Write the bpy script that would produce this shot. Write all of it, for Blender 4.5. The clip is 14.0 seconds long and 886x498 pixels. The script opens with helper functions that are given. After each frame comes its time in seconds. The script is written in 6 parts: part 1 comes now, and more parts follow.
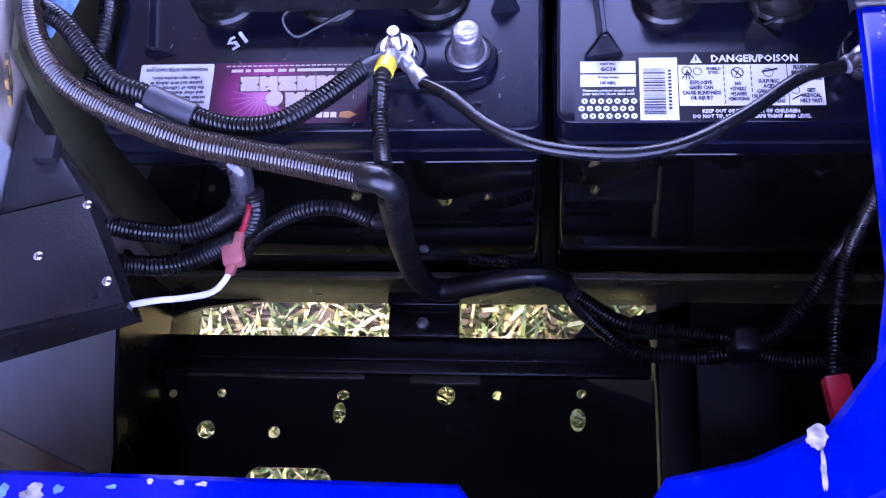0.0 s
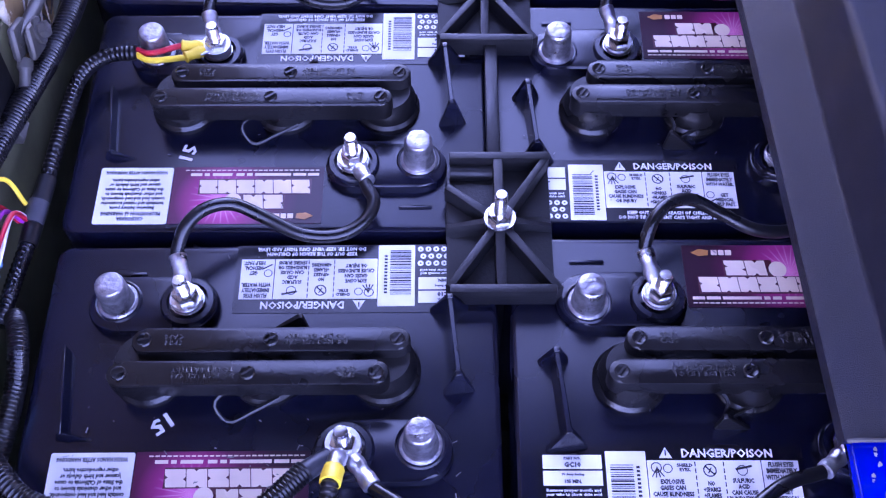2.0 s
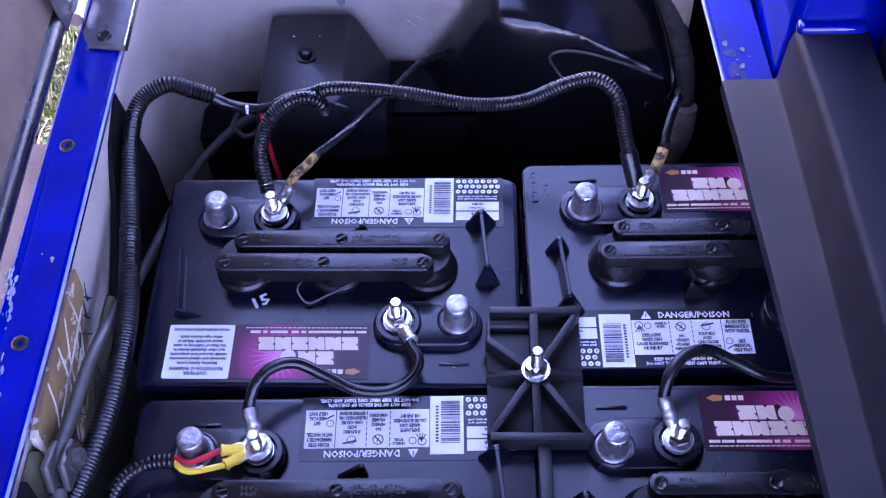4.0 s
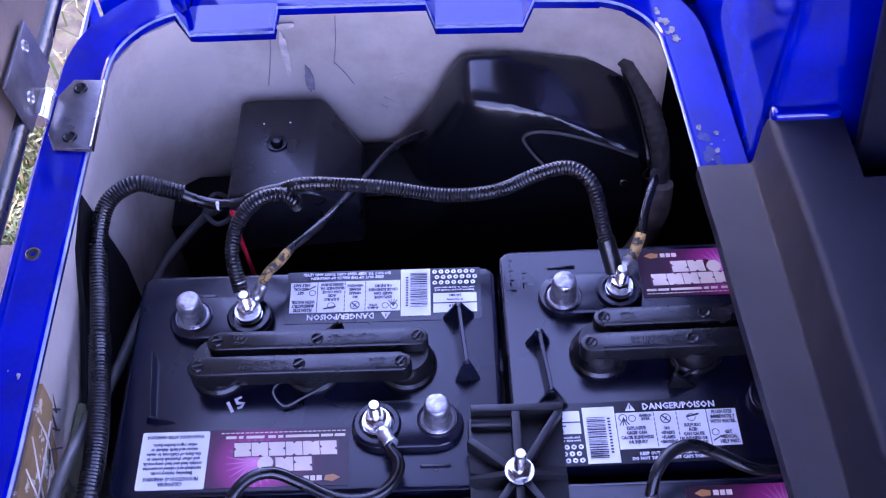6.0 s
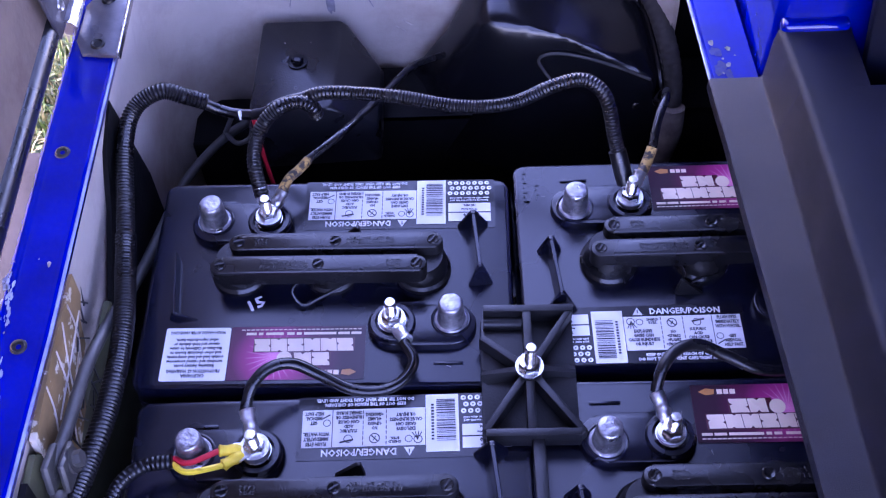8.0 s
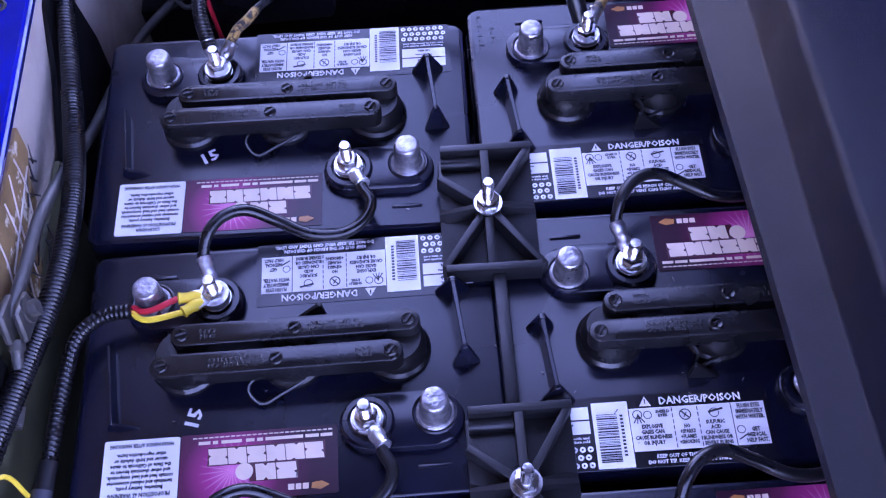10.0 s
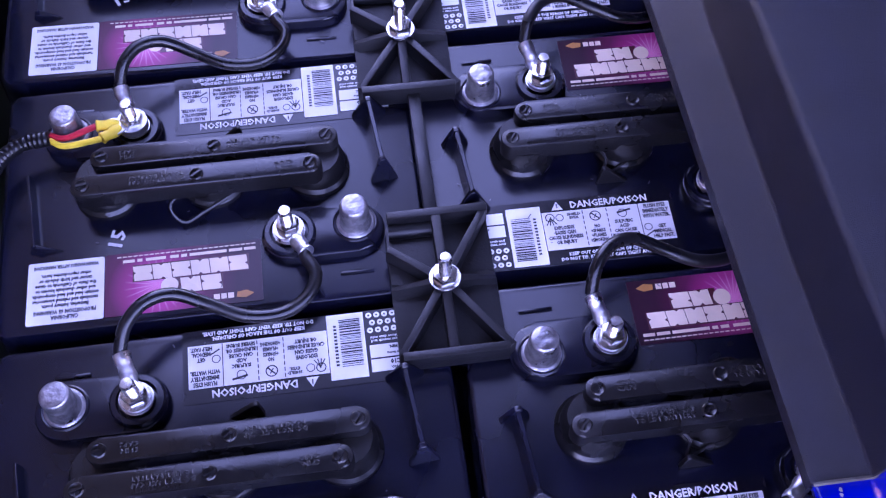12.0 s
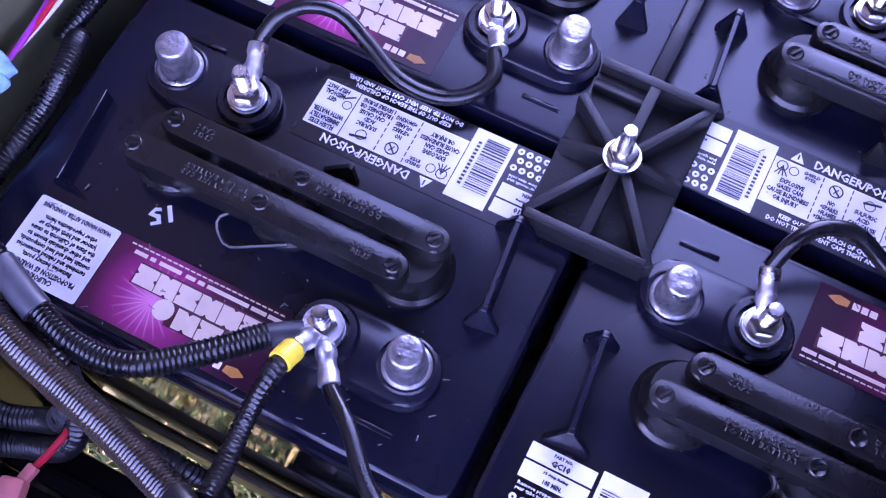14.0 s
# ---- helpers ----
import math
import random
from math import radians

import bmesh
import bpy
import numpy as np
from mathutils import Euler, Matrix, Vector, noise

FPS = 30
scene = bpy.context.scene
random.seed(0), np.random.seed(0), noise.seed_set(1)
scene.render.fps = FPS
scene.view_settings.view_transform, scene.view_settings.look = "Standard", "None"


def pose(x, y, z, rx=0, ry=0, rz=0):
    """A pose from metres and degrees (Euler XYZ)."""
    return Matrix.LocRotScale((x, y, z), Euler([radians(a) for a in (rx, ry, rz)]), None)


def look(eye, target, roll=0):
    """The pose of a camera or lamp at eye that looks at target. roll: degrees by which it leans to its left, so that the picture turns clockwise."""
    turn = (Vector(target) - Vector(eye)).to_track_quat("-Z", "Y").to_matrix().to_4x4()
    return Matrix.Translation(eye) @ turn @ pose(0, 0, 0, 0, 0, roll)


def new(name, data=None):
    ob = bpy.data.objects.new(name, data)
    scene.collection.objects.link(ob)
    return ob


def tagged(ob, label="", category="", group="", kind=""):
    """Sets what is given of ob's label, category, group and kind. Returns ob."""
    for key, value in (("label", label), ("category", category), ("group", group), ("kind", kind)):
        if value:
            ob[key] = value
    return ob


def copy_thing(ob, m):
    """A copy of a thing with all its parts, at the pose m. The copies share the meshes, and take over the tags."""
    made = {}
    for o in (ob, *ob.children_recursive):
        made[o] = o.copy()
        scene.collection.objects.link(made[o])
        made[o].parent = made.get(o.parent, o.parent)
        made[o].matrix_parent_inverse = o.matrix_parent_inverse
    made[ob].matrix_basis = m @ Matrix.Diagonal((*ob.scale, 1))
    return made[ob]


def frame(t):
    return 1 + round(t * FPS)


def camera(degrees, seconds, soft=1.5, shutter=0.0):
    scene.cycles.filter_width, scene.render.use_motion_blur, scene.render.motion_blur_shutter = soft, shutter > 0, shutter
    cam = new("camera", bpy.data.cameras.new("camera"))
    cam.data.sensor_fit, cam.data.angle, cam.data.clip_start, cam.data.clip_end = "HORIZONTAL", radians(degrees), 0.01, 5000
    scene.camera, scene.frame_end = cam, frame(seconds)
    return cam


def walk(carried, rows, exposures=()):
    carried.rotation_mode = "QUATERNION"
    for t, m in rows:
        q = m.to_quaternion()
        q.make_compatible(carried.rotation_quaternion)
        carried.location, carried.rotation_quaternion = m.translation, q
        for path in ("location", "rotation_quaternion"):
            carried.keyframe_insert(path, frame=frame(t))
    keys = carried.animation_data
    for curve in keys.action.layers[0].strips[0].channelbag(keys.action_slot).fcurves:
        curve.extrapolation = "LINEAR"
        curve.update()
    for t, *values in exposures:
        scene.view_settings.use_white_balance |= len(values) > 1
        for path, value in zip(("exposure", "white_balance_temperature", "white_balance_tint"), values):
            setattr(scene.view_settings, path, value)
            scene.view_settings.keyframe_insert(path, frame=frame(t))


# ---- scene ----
cam = camera(45.0, 14.0, soft=1.2)
EXPOSURES = [(0.0, 4.80, 6100, 66), (0.5, 5.22, 5850, 70), (1.5, 5.07, 5850, 70), (2.2, 4.39, 5850, 68), (3.0, 4.24, 5850, 64), (6.5, 4.24, 5850, 66),
             (8.5, 4.24, 5850, 64), (11.0, 4.24, 5950, 68), (12.5, 4.33, 6150, 71), (13.0, 4.17, 6050, 71), (13.5, 4.32, 6050, 73), (14.0, 4.62, 6050, 76)]
PATH = [
    (0.0, (-0.0136, -0.2729, 1.1326), (-0.1105, 0.1048, 0.2118), -13.06),
    (0.5, (-0.0238, -0.2461, 1.1364), (-0.0895, 0.2026, 0.2451), -8.34),
    (1.0, (-0.0099, -0.2318, 1.1450), (-0.0383, 0.0781, 0.6320), -4.95),
    (1.5, (-0.0314, -0.1954, 1.1622), (-0.0392, 0.3305, 0.3117), -1.05),
    (2.0, (-0.0458, -0.1334, 1.1437), (-0.0474, 0.1729, 0.6278), -0.40),
    (2.5, (-0.0208, -0.0526, 1.1631), (-0.1128, 0.4570, 0.3076), -8.01),
    (3.0, (-0.0552, -0.0169, 1.1958), (-0.1103, 0.5110, 0.3482), -5.30),
    (3.5, (-0.0637, 0.0221, 1.2174), (-0.0867, 0.5635, 0.3769), -2.47),
    (4.0, (-0.0650, 0.0585, 1.2278), (-0.0833, 0.6266, 0.4051), -2.45),
    (4.2, (-0.0636, 0.0634, 1.2291), (-0.0728, 0.4165, 0.7440), -2.70),
    (6.3, (-0.0609, 0.0991, 1.2454), (-0.0565, 0.4571, 0.7639), -2.49),
    (6.5, (-0.0614, 0.0936, 1.2499), (-0.0470, 0.6881, 0.4459), -2.17),
    (7.0, (-0.0722, 0.0786, 1.2468), (-0.0356, 0.6699, 0.4411), -0.20),
    (7.5, (-0.0550, 0.0695, 1.2506), (-0.0565, 0.6600, 0.4436), -3.04),
    (8.0, (-0.0651, 0.0472, 1.2299), (-0.0765, 0.6245, 0.4134), -2.72),
    (8.5, (-0.0497, 0.0457, 1.2150), (-0.0623, 0.5789, 0.3691), -3.84),
    (8.7, (-0.0536, 0.0374, 1.2104), (-0.0578, 0.3555, 0.7016), -3.37),
    (10.8, (-0.0520, -0.0155, 1.1807), (-0.0448, 0.2818, 0.6596), -4.77),
    (11.0, (-0.0496, -0.0298, 1.1756), (-0.0411, 0.2718, 0.6569), -5.05),
    (11.5, (-0.0498, -0.0531, 1.1768), (-0.0232, 0.2479, 0.6584), -2.29),
    (12.0, (-0.0562, -0.0789, 1.1677), (-0.0148, 0.2055, 0.6410), 0.88),
    (12.5, (-0.0653, -0.1043, 1.1605), (-0.0153, 0.1637, 0.6260), 3.41),
    (13.0, (-0.0385, -0.0907, 1.1209), (-0.0530, 0.1563, 0.5743), 0.35),
    (13.5, (0.0097, -0.0724, 1.0966), (-0.0622, 0.1453, 0.5421), 0.02),
    (14.0, (0.0136, -0.0520, 1.0649), (-0.0878, 0.1589, 0.5124), 1.32),
]
walk(cam, [(t, look(eye, target, roll)) for t, eye, target, roll in PATH], EXPOSURES)

# ---- world and light: low sun from beyond the tipped seat, the bay in its shade under a hazy sky ----
world = bpy.data.worlds.new("world")
scene.world = world
world.use_nodes = True
_nt = world.node_tree
_sky = _nt.nodes.new("ShaderNodeTexSky")
_sky.sky_type = "NISHITA"
_sky.sun_disc = False
_sky.sun_elevation = radians(24)
_sky.sun_rotation = radians(270)
_sky.dust_density, _sky.ozone_density = 1.2, 1.0
_nt.links.new(_sky.outputs[0], _nt.nodes["Background"].inputs[0])
_nt.nodes["Background"].inputs[1].default_value = 0.15
_sun = bpy.data.lights.new("sun", "SUN")
_sun.energy, _sun.angle, _sun.color = 2.0, radians(0.6), (1.0, 0.93, 0.82)
sun = new("sun", _sun)
sun.matrix_world = look((0, 0, 5), Vector((0, 0, 5)) - Vector((-0.91, 0.05, 0.41)))


# ---- materials ----
def mat(name, color, rough=0.5, metal=0.0, var=0.25, scale=40.0, bump=0.0, bscale=300.0, rvar=0.15,
        color2=None, c2lo=0.55, c2hi=0.7, c2scale=12.0, coat=0.0, spec=0.5):
    """Principled surface with grain at two scales, uneven gloss, and a second tone in stains."""
    m = bpy.data.materials.new(name)
    m.use_nodes = True
    nt = m.node_tree
    b = nt.nodes["Principled BSDF"]
    tc = nt.nodes.new("ShaderNodeTexCoord")
    n1 = nt.nodes.new("ShaderNodeTexNoise")
    n1.inputs["Scale"].default_value, n1.inputs["Detail"].default_value = scale, 6
    nt.links.new(tc.outputs["Object"], n1.inputs["Vector"])
    mr = nt.nodes.new("ShaderNodeMapRange")
    mr.inputs["From Min"].default_value, mr.inputs["From Max"].default_value = 0.3, 0.7
    mr.inputs["To Min"].default_value, mr.inputs["To Max"].default_value = 1 - var, 1 + var
    nt.links.new(n1.outputs["Fac"], mr.inputs["Value"])
    sc = nt.nodes.new("ShaderNodeVectorMath")
    sc.operation = "SCALE"
    sc.inputs[0].default_value = color[:3]
    nt.links.new(mr.outputs[0], sc.inputs["Scale"])
    out = sc.outputs[0]
    if color2:
        n2 = nt.nodes.new("ShaderNodeTexNoise")
        n2.inputs["Scale"].default_value, n2.inputs["Detail"].default_value = c2scale, 8
        n2.inputs["Roughness"].default_value = 0.65
        nt.links.new(tc.outputs["Object"], n2.inputs["Vector"])
        m2 = nt.nodes.new("ShaderNodeMapRange")
        m2.inputs["From Min"].default_value, m2.inputs["From Max"].default_value = c2lo, c2hi
        nt.links.new(n2.outputs["Fac"], m2.inputs["Value"])
        mx = nt.nodes.new("ShaderNodeMix")
        mx.data_type = "RGBA"
        nt.links.new(m2.outputs[0], mx.inputs[0])
        nt.links.new(out, mx.inputs[6])
        mx.inputs[7].default_value = (*color2[:3], 1)
        out = mx.outputs[2]
    nt.links.new(out, b.inputs["Base Color"])
    nr = nt.nodes.new("ShaderNodeTexNoise")
    nr.inputs["Scale"].default_value, nr.inputs["Detail"].default_value = scale * 0.4, 4
    nt.links.new(tc.outputs["Object"], nr.inputs["Vector"])
    rr = nt.nodes.new("ShaderNodeMapRange")
    rr.inputs["From Min"].default_value, rr.inputs["From Max"].default_value = 0.3, 0.7
    rr.inputs["To Min"].default_value, rr.inputs["To Max"].default_value = max(0.03, rough - rvar), min(1, rough + rvar)
    nt.links.new(nr.outputs["Fac"], rr.inputs["Value"])
    nt.links.new(rr.outputs[0], b.inputs["Roughness"])
    b.inputs["Metallic"].default_value = metal
    b.inputs["Specular IOR Level"].default_value = spec
    b.inputs["Coat Weight"].default_value = coat
    b.inputs["Coat Roughness"].default_value = 0.08
    if bump:
        nb = nt.nodes.new("ShaderNodeTexNoise")
        nb.inputs["Scale"].default_value, nb.inputs["Detail"].default_value = bscale, 3
        nt.links.new(tc.outputs["Object"], nb.inputs["Vector"])
        bp = nt.nodes.new("ShaderNodeBump")
        bp.inputs["Strength"].default_value, bp.inputs["Distance"].default_value = bump, 0.001
        nt.links.new(nb.outputs["Fac"], bp.inputs["Height"])
        nt.links.new(bp.outputs[0], b.inputs["Normal"])
    return m


LID = mat("battery_lid_plastic", (0.0038, 0.0044, 0.0115), 0.23, var=0.3, scale=30, bump=0.03, bscale=900, rvar=0.08, spec=0.52,
          color2=(0.014, 0.014, 0.016), c2lo=0.60, c2hi=0.85, c2scale=35)
CASE = mat("battery_case_plastic", (0.004, 0.004, 0.004), 0.035, var=0.3, scale=15, bump=0.012, bscale=60, rvar=0.03,
           color2=(0.024, 0.020, 0.010), c2lo=0.55, c2hi=0.8, c2scale=22)
CAPS = mat("vent_cap_plastic", (0.007, 0.0066, 0.007), 0.27, var=0.3, scale=60, bump=0.15, bscale=700)
PLATE = mat("clamp_plastic", (0.006, 0.006, 0.007), 0.46, var=0.3, scale=60, bump=0.2, bscale=600)
LEAD = mat("lead", (0.36, 0.35, 0.365), 0.40, 0.9, var=0.35, scale=160, bump=0.5, bscale=350, rvar=0.18, color2=(0.16, 0.15, 0.16), c2lo=0.52, c2hi=0.7, c2scale=90)
STEEL = mat("zinc_plated_steel", (0.72, 0.71, 0.70), 0.22, 1.0, var=0.15, scale=200, bump=0.1, bscale=500, rvar=0.1)
TINNED = mat("tinned_lug", (0.74, 0.74, 0.76), 0.38, 1.0, var=0.2, scale=200, bump=0.3, bscale=600)
DULL = mat("dull_steel", (0.32, 0.31, 0.31), 0.42, 0.9, var=0.3, scale=90, bump=0.25, bscale=300,
           color2=(0.12, 0.07, 0.04), c2lo=0.6, c2hi=0.75, c2scale=60)
RUBBER = mat("cable_jacket", (0.006, 0.006, 0.007), 0.26, var=0.25, scale=80, bump=0.1, bscale=300)
# black loom whose warm glints are put into a brown base colour
BROWNLOOM = mat("warm_glint_loom", (0.026, 0.018, 0.013), 0.17, spec=0.75, rvar=0.06, var=0.4, scale=60, bump=0.1, bscale=300)
RESIN = mat("olive_resin", (0.085, 0.088, 0.045), 0.55, var=0.35, scale=16, bump=0.3, bscale=120, color2=(0.045, 0.045, 0.03), c2lo=0.5, c2hi=0.75, c2scale=11)
CONDUIT = mat("split_loom", (0.0048, 0.0048, 0.0058), 0.30, spec=0.44, var=0.3, scale=60, bump=0.1, bscale=300)
TAPE = mat("electrical_tape", (0.005, 0.005, 0.006), 0.36, var=0.3, scale=50, bump=0.5, bscale=120)
FOIL = mat("crinkled_foil_tape", (0.10, 0.10, 0.11), 0.28, 0.7, var=0.4, scale=90, bump=1.0, bscale=160)
RIVET = mat("dark_rivet", (0.026, 0.025, 0.028), 0.45, 0.5, var=0.4, scale=200, bump=0.3, bscale=400)
HINGE = mat("worn_hinge_steel", (0.10, 0.095, 0.105), 0.38, 0.6, var=0.3, scale=60, bump=0.25, bscale=200,
            color2=(0.08, 0.05, 0.04), c2lo=0.55, c2hi=0.7, c2scale=50)
GREYTAPE = mat("grey_sleeve", (0.042, 0.044, 0.054), 0.4, var=0.3, scale=70, bump=0.2, bscale=200)
BLUE = mat("blue_gelcoat", (0.0010, 0.006, 0.215), 0.07, var=0.3, scale=25, bump=0.05, bscale=40, rvar=0.05, spec=0.5,
           color2=(0.010, 0.018, 0.17), c2lo=0.58, c2hi=0.82, c2scale=34)
EDGING = mat("bare_edge_resin", (0.22, 0.27, 0.42), 0.35, var=0.4, scale=60, bump=0.2, bscale=200)
CHIP = mat("bare_resin", (0.20, 0.185, 0.17), 0.8, var=0.6, scale=200, bump=0.4, bscale=500)
PALEBLUE = mat("rubbed_pale_paint", (0.06, 0.16, 0.36), 0.5, var=0.5, scale=150, bump=0.3, bscale=300)
SCUFF = mat("scuffed_paint", (0.022, 0.026, 0.12), 0.5, var=0.6, scale=90, bump=0.3, bscale=200, color2=(0.004, 0.010, 0.14), c2lo=0.48, c2hi=0.56, c2scale=140)
PRIMER = mat("cream_resin", (0.455, 0.40, 0.345), 0.55, var=0.15, scale=10, bump=0.25, bscale=120,
             color2=(0.27, 0.20, 0.16), c2lo=0.46, c2hi=0.78, c2scale=9)
GREYGEL = mat("grey_gelcoat", (0.30, 0.31, 0.34), 0.4, var=0.15, scale=14, bump=0.1, bscale=120, color2=(0.22, 0.22, 0.25), c2lo=0.45, c2hi=0.75, c2scale=12)
SMEAR = mat("grey_smear", (0.17, 0.16, 0.19), 0.6, var=0.4, scale=120, bump=0.2)
PALERUN = mat("pale_resin_run", (0.50, 0.435, 0.385), 0.5, var=0.3, scale=90, bump=0.3)
TAN = mat("bare_fibreglass", (0.21, 0.13, 0.05), 0.6, var=0.3, scale=40, bump=0.3, bscale=200,
          color2=(0.55, 0.5, 0.4), c2lo=0.56, c2hi=0.60, c2scale=55)
FRAME = mat("black_frame_paint", (0.0028, 0.0028, 0.0036), 0.3, spec=0.3, var=0.3, scale=20, bump=0.2, bscale=150,
            color2=(0.02, 0.017, 0.012), c2lo=0.6, c2hi=0.85, c2scale=14)
OLIVE = mat("dusty_frame_paint", (0.040, 0.035, 0.016), 0.35, var=0.4, scale=30, bump=0.2, bscale=150,
            color2=(0.085, 0.072, 0.034), c2lo=0.5, c2hi=0.7, c2scale=20)
TRIM = mat("grained_black_vinyl", (0.0026, 0.0034, 0.0105), 0.42, spec=0.29, rvar=0.08, var=0.25, scale=50, bump=0.6, bscale=2200,
           color2=(0.009, 0.0085, 0.0095), c2lo=0.6, c2hi=0.85, c2scale=25)
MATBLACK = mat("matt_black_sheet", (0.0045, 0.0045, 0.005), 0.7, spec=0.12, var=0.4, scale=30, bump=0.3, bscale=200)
FELT = mat("dark_felt", (0.024, 0.020, 0.017), 0.85, var=0.4, scale=80, bump=0.6, bscale=250, color2=(0.10, 0.075, 0.06), c2lo=0.6, c2hi=0.75, c2scale=18)
TANFELT = mat("tan_felt", (0.15, 0.12, 0.10), 0.85, var=0.4, scale=90, bump=0.7, bscale=260)
SATIN = mat("satin_black_cover", (0.0042, 0.0042, 0.0055), 0.20, spec=0.52, var=0.25, scale=20, bump=0.15, bscale=90, rvar=0.08)
BOXBLK = mat("powder_coated_box", (0.007, 0.007, 0.009), 0.38, var=0.2, scale=40, bump=0.25, bscale=800)
WHITE = mat("label_white", (0.80, 0.79, 0.78), 0.35, var=0.04, scale=60, rvar=0.1)
DARKPRINT = mat("label_dark", (0.0055, 0.005, 0.0075), 0.26, var=0.2, scale=60, rvar=0.07)
INK = mat("black_ink", (0.02, 0.02, 0.025), 0.4, var=0.1)
WINK = mat("white_ink", (0.72, 0.71, 0.7), 0.4, var=0.05)
CREAMINK = mat("cream_ink", (0.84, 0.66, 0.50), 0.35, var=0.1)
GOLD = mat("gold_ink", (0.55, 0.22, 0.05), 0.35, var=0.2)
MAROON = mat("maroon_ink", (0.10, 0.022, 0.03), 0.35, var=0.2)
YELLOW = mat("yellow_vinyl", (0.86, 0.60, 0.03), 0.42, var=0.12, scale=100)
RED = mat("red_wire", (0.5, 0.015, 0.03), 0.4, var=0.15, scale=100)
PINK = mat("faded_red_connector", (0.42, 0.11, 0.1), 0.5, var=0.2, scale=120, bump=0.2)
WIREWHITE = mat("white_wire", (0.75, 0.74, 0.74), 0.4, var=0.1, scale=100)
BLUECONN = mat("blue_connector", (0.22, 0.44, 0.66), 0.15, var=0.45, scale=100)
PURPLE = mat("violet_wire", (0.35, 0.03, 0.3), 0.4, var=0.2, scale=100)
ORANGE = mat("corroded_cable", (0.45, 0.26, 0.07), 0.65, var=0.4, scale=60, bump=0.5, bscale=200,
             color2=(0.03, 0.025, 0.02), c2lo=0.46, c2hi=0.54, c2scale=170)
GREYROD = mat("grey_sheath", (0.048, 0.046, 0.042), 0.5, var=0.3, scale=60, bump=0.2)
WOOD = mat("weathered_plywood", (0.12, 0.085, 0.065), 0.75, var=0.3, scale=18, bump=0.5, bscale=150,
           color2=(0.10, 0.065, 0.05), c2lo=0.5, c2hi=0.65, c2scale=25)
VINYL = mat("black_vinyl", (0.015, 0.015, 0.018), 0.45, var=0.3, scale=40, bump=0.4, bscale=120)
CONCRETE = mat("grey_sill", (0.024, 0.024, 0.025), 0.9, spec=0.1, var=0.25, scale=30, bump=0.4, bscale=200)


def brand_material():
    """Magenta print that fades to near black, with rays about a small sun."""
    m = bpy.data.materials.new("magenta_burst_print")
    m.use_nodes = True
    nt = m.node_tree
    b = nt.nodes["Principled BSDF"]
    tc = nt.nodes.new("ShaderNodeTexCoord")
    sub = nt.nodes.new("ShaderNodeVectorMath")
    sub.operation = "SUBTRACT"
    sub.inputs[1].default_value = (-0.034, -0.0625, 0)
    nt.links.new(tc.outputs["Object"], sub.inputs[0])
    ln = nt.nodes.new("ShaderNodeVectorMath")
    ln.operation = "LENGTH"
    nt.links.new(sub.outputs[0], ln.inputs[0])
    sep = nt.nodes.new("ShaderNodeSeparateXYZ")
    nt.links.new(sub.outputs[0], sep.inputs[0])
    at = nt.nodes.new("ShaderNodeMath")
    at.operation = "ARCTAN2"
    nt.links.new(sep.outputs[1], at.inputs[0])
    nt.links.new(sep.outputs[0], at.inputs[1])
    mu = nt.nodes.new("ShaderNodeMath")
    mu.operation = "MULTIPLY"
    mu.inputs[1].default_value = 24.0
    nt.links.new(at.outputs[0], mu.inputs[0])
    sn = nt.nodes.new("ShaderNodeMath")
    sn.operation = "SINE"
    nt.links.new(mu.outputs[0], sn.inputs[0])
    rays = nt.nodes.new("ShaderNodeMapRange")
    rays.inputs["From Min"].default_value, rays.inputs["From Max"].default_value = 0.55, 1.0
    nt.links.new(sn.outputs[0], rays.inputs["Value"])
    fall = nt.nodes.new("ShaderNodeMapRange")
    fall.inputs["From Min"].default_value, fall.inputs["From Max"].default_value = 0.004, 0.020
    fall.inputs["To Min"].default_value, fall.inputs["To Max"].default_value = 0.75, 0.0
    nt.links.new(ln.outputs["Value"], fall.inputs["Value"])
    rf = nt.nodes.new("ShaderNodeMath")
    rf.operation = "MULTIPLY"
    nt.links.new(rays.outputs[0], rf.inputs[0])
    nt.links.new(fall.outputs[0], rf.inputs[1])
    ramp = nt.nodes.new("ShaderNodeValToRGB")
    e = ramp.color_ramp.elements
    e[0].position, e[0].color = 0.0, (0.92, 0.24, 0.52, 1)
    e[1].position, e[1].color = 1.0, (0.034, 0.008, 0.018, 1)
    mid = ramp.color_ramp.elements.new(0.3)
    mid.color = (0.46, 0.040, 0.20, 1)
    mid2 = ramp.color_ramp.elements.new(0.62)
    mid2.color = (0.115, 0.015, 0.052, 1)
    sc = nt.nodes.new("ShaderNodeMath")
    sc.operation = "MULTIPLY"
    sc.inputs[1].default_value = 1 / 0.047
    nt.links.new(ln.outputs["Value"], sc.inputs[0])
    nt.links.new(sc.outputs[0], ramp.inputs[0])
    mx = nt.nodes.new("ShaderNodeMix")
    mx.data_type = "RGBA"
    nt.links.new(rf.outputs[0], mx.inputs[0])
    nt.links.new(ramp.outputs[0], mx.inputs[6])
    mx.inputs[7].default_value = (0.85, 0.45, 0.6, 1)
    nt.links.new(mx.outputs[2], b.inputs["Base Color"])
    b.inputs["Roughness"].default_value = 0.28
    b.inputs["Specular IOR Level"].default_value = 0.32
    return m


BRAND = brand_material()


# ---- mesh helpers ----
def empty(name, m=None):
    ob = new(name)
    if m is not None:
        ob.matrix_basis = m
    return ob


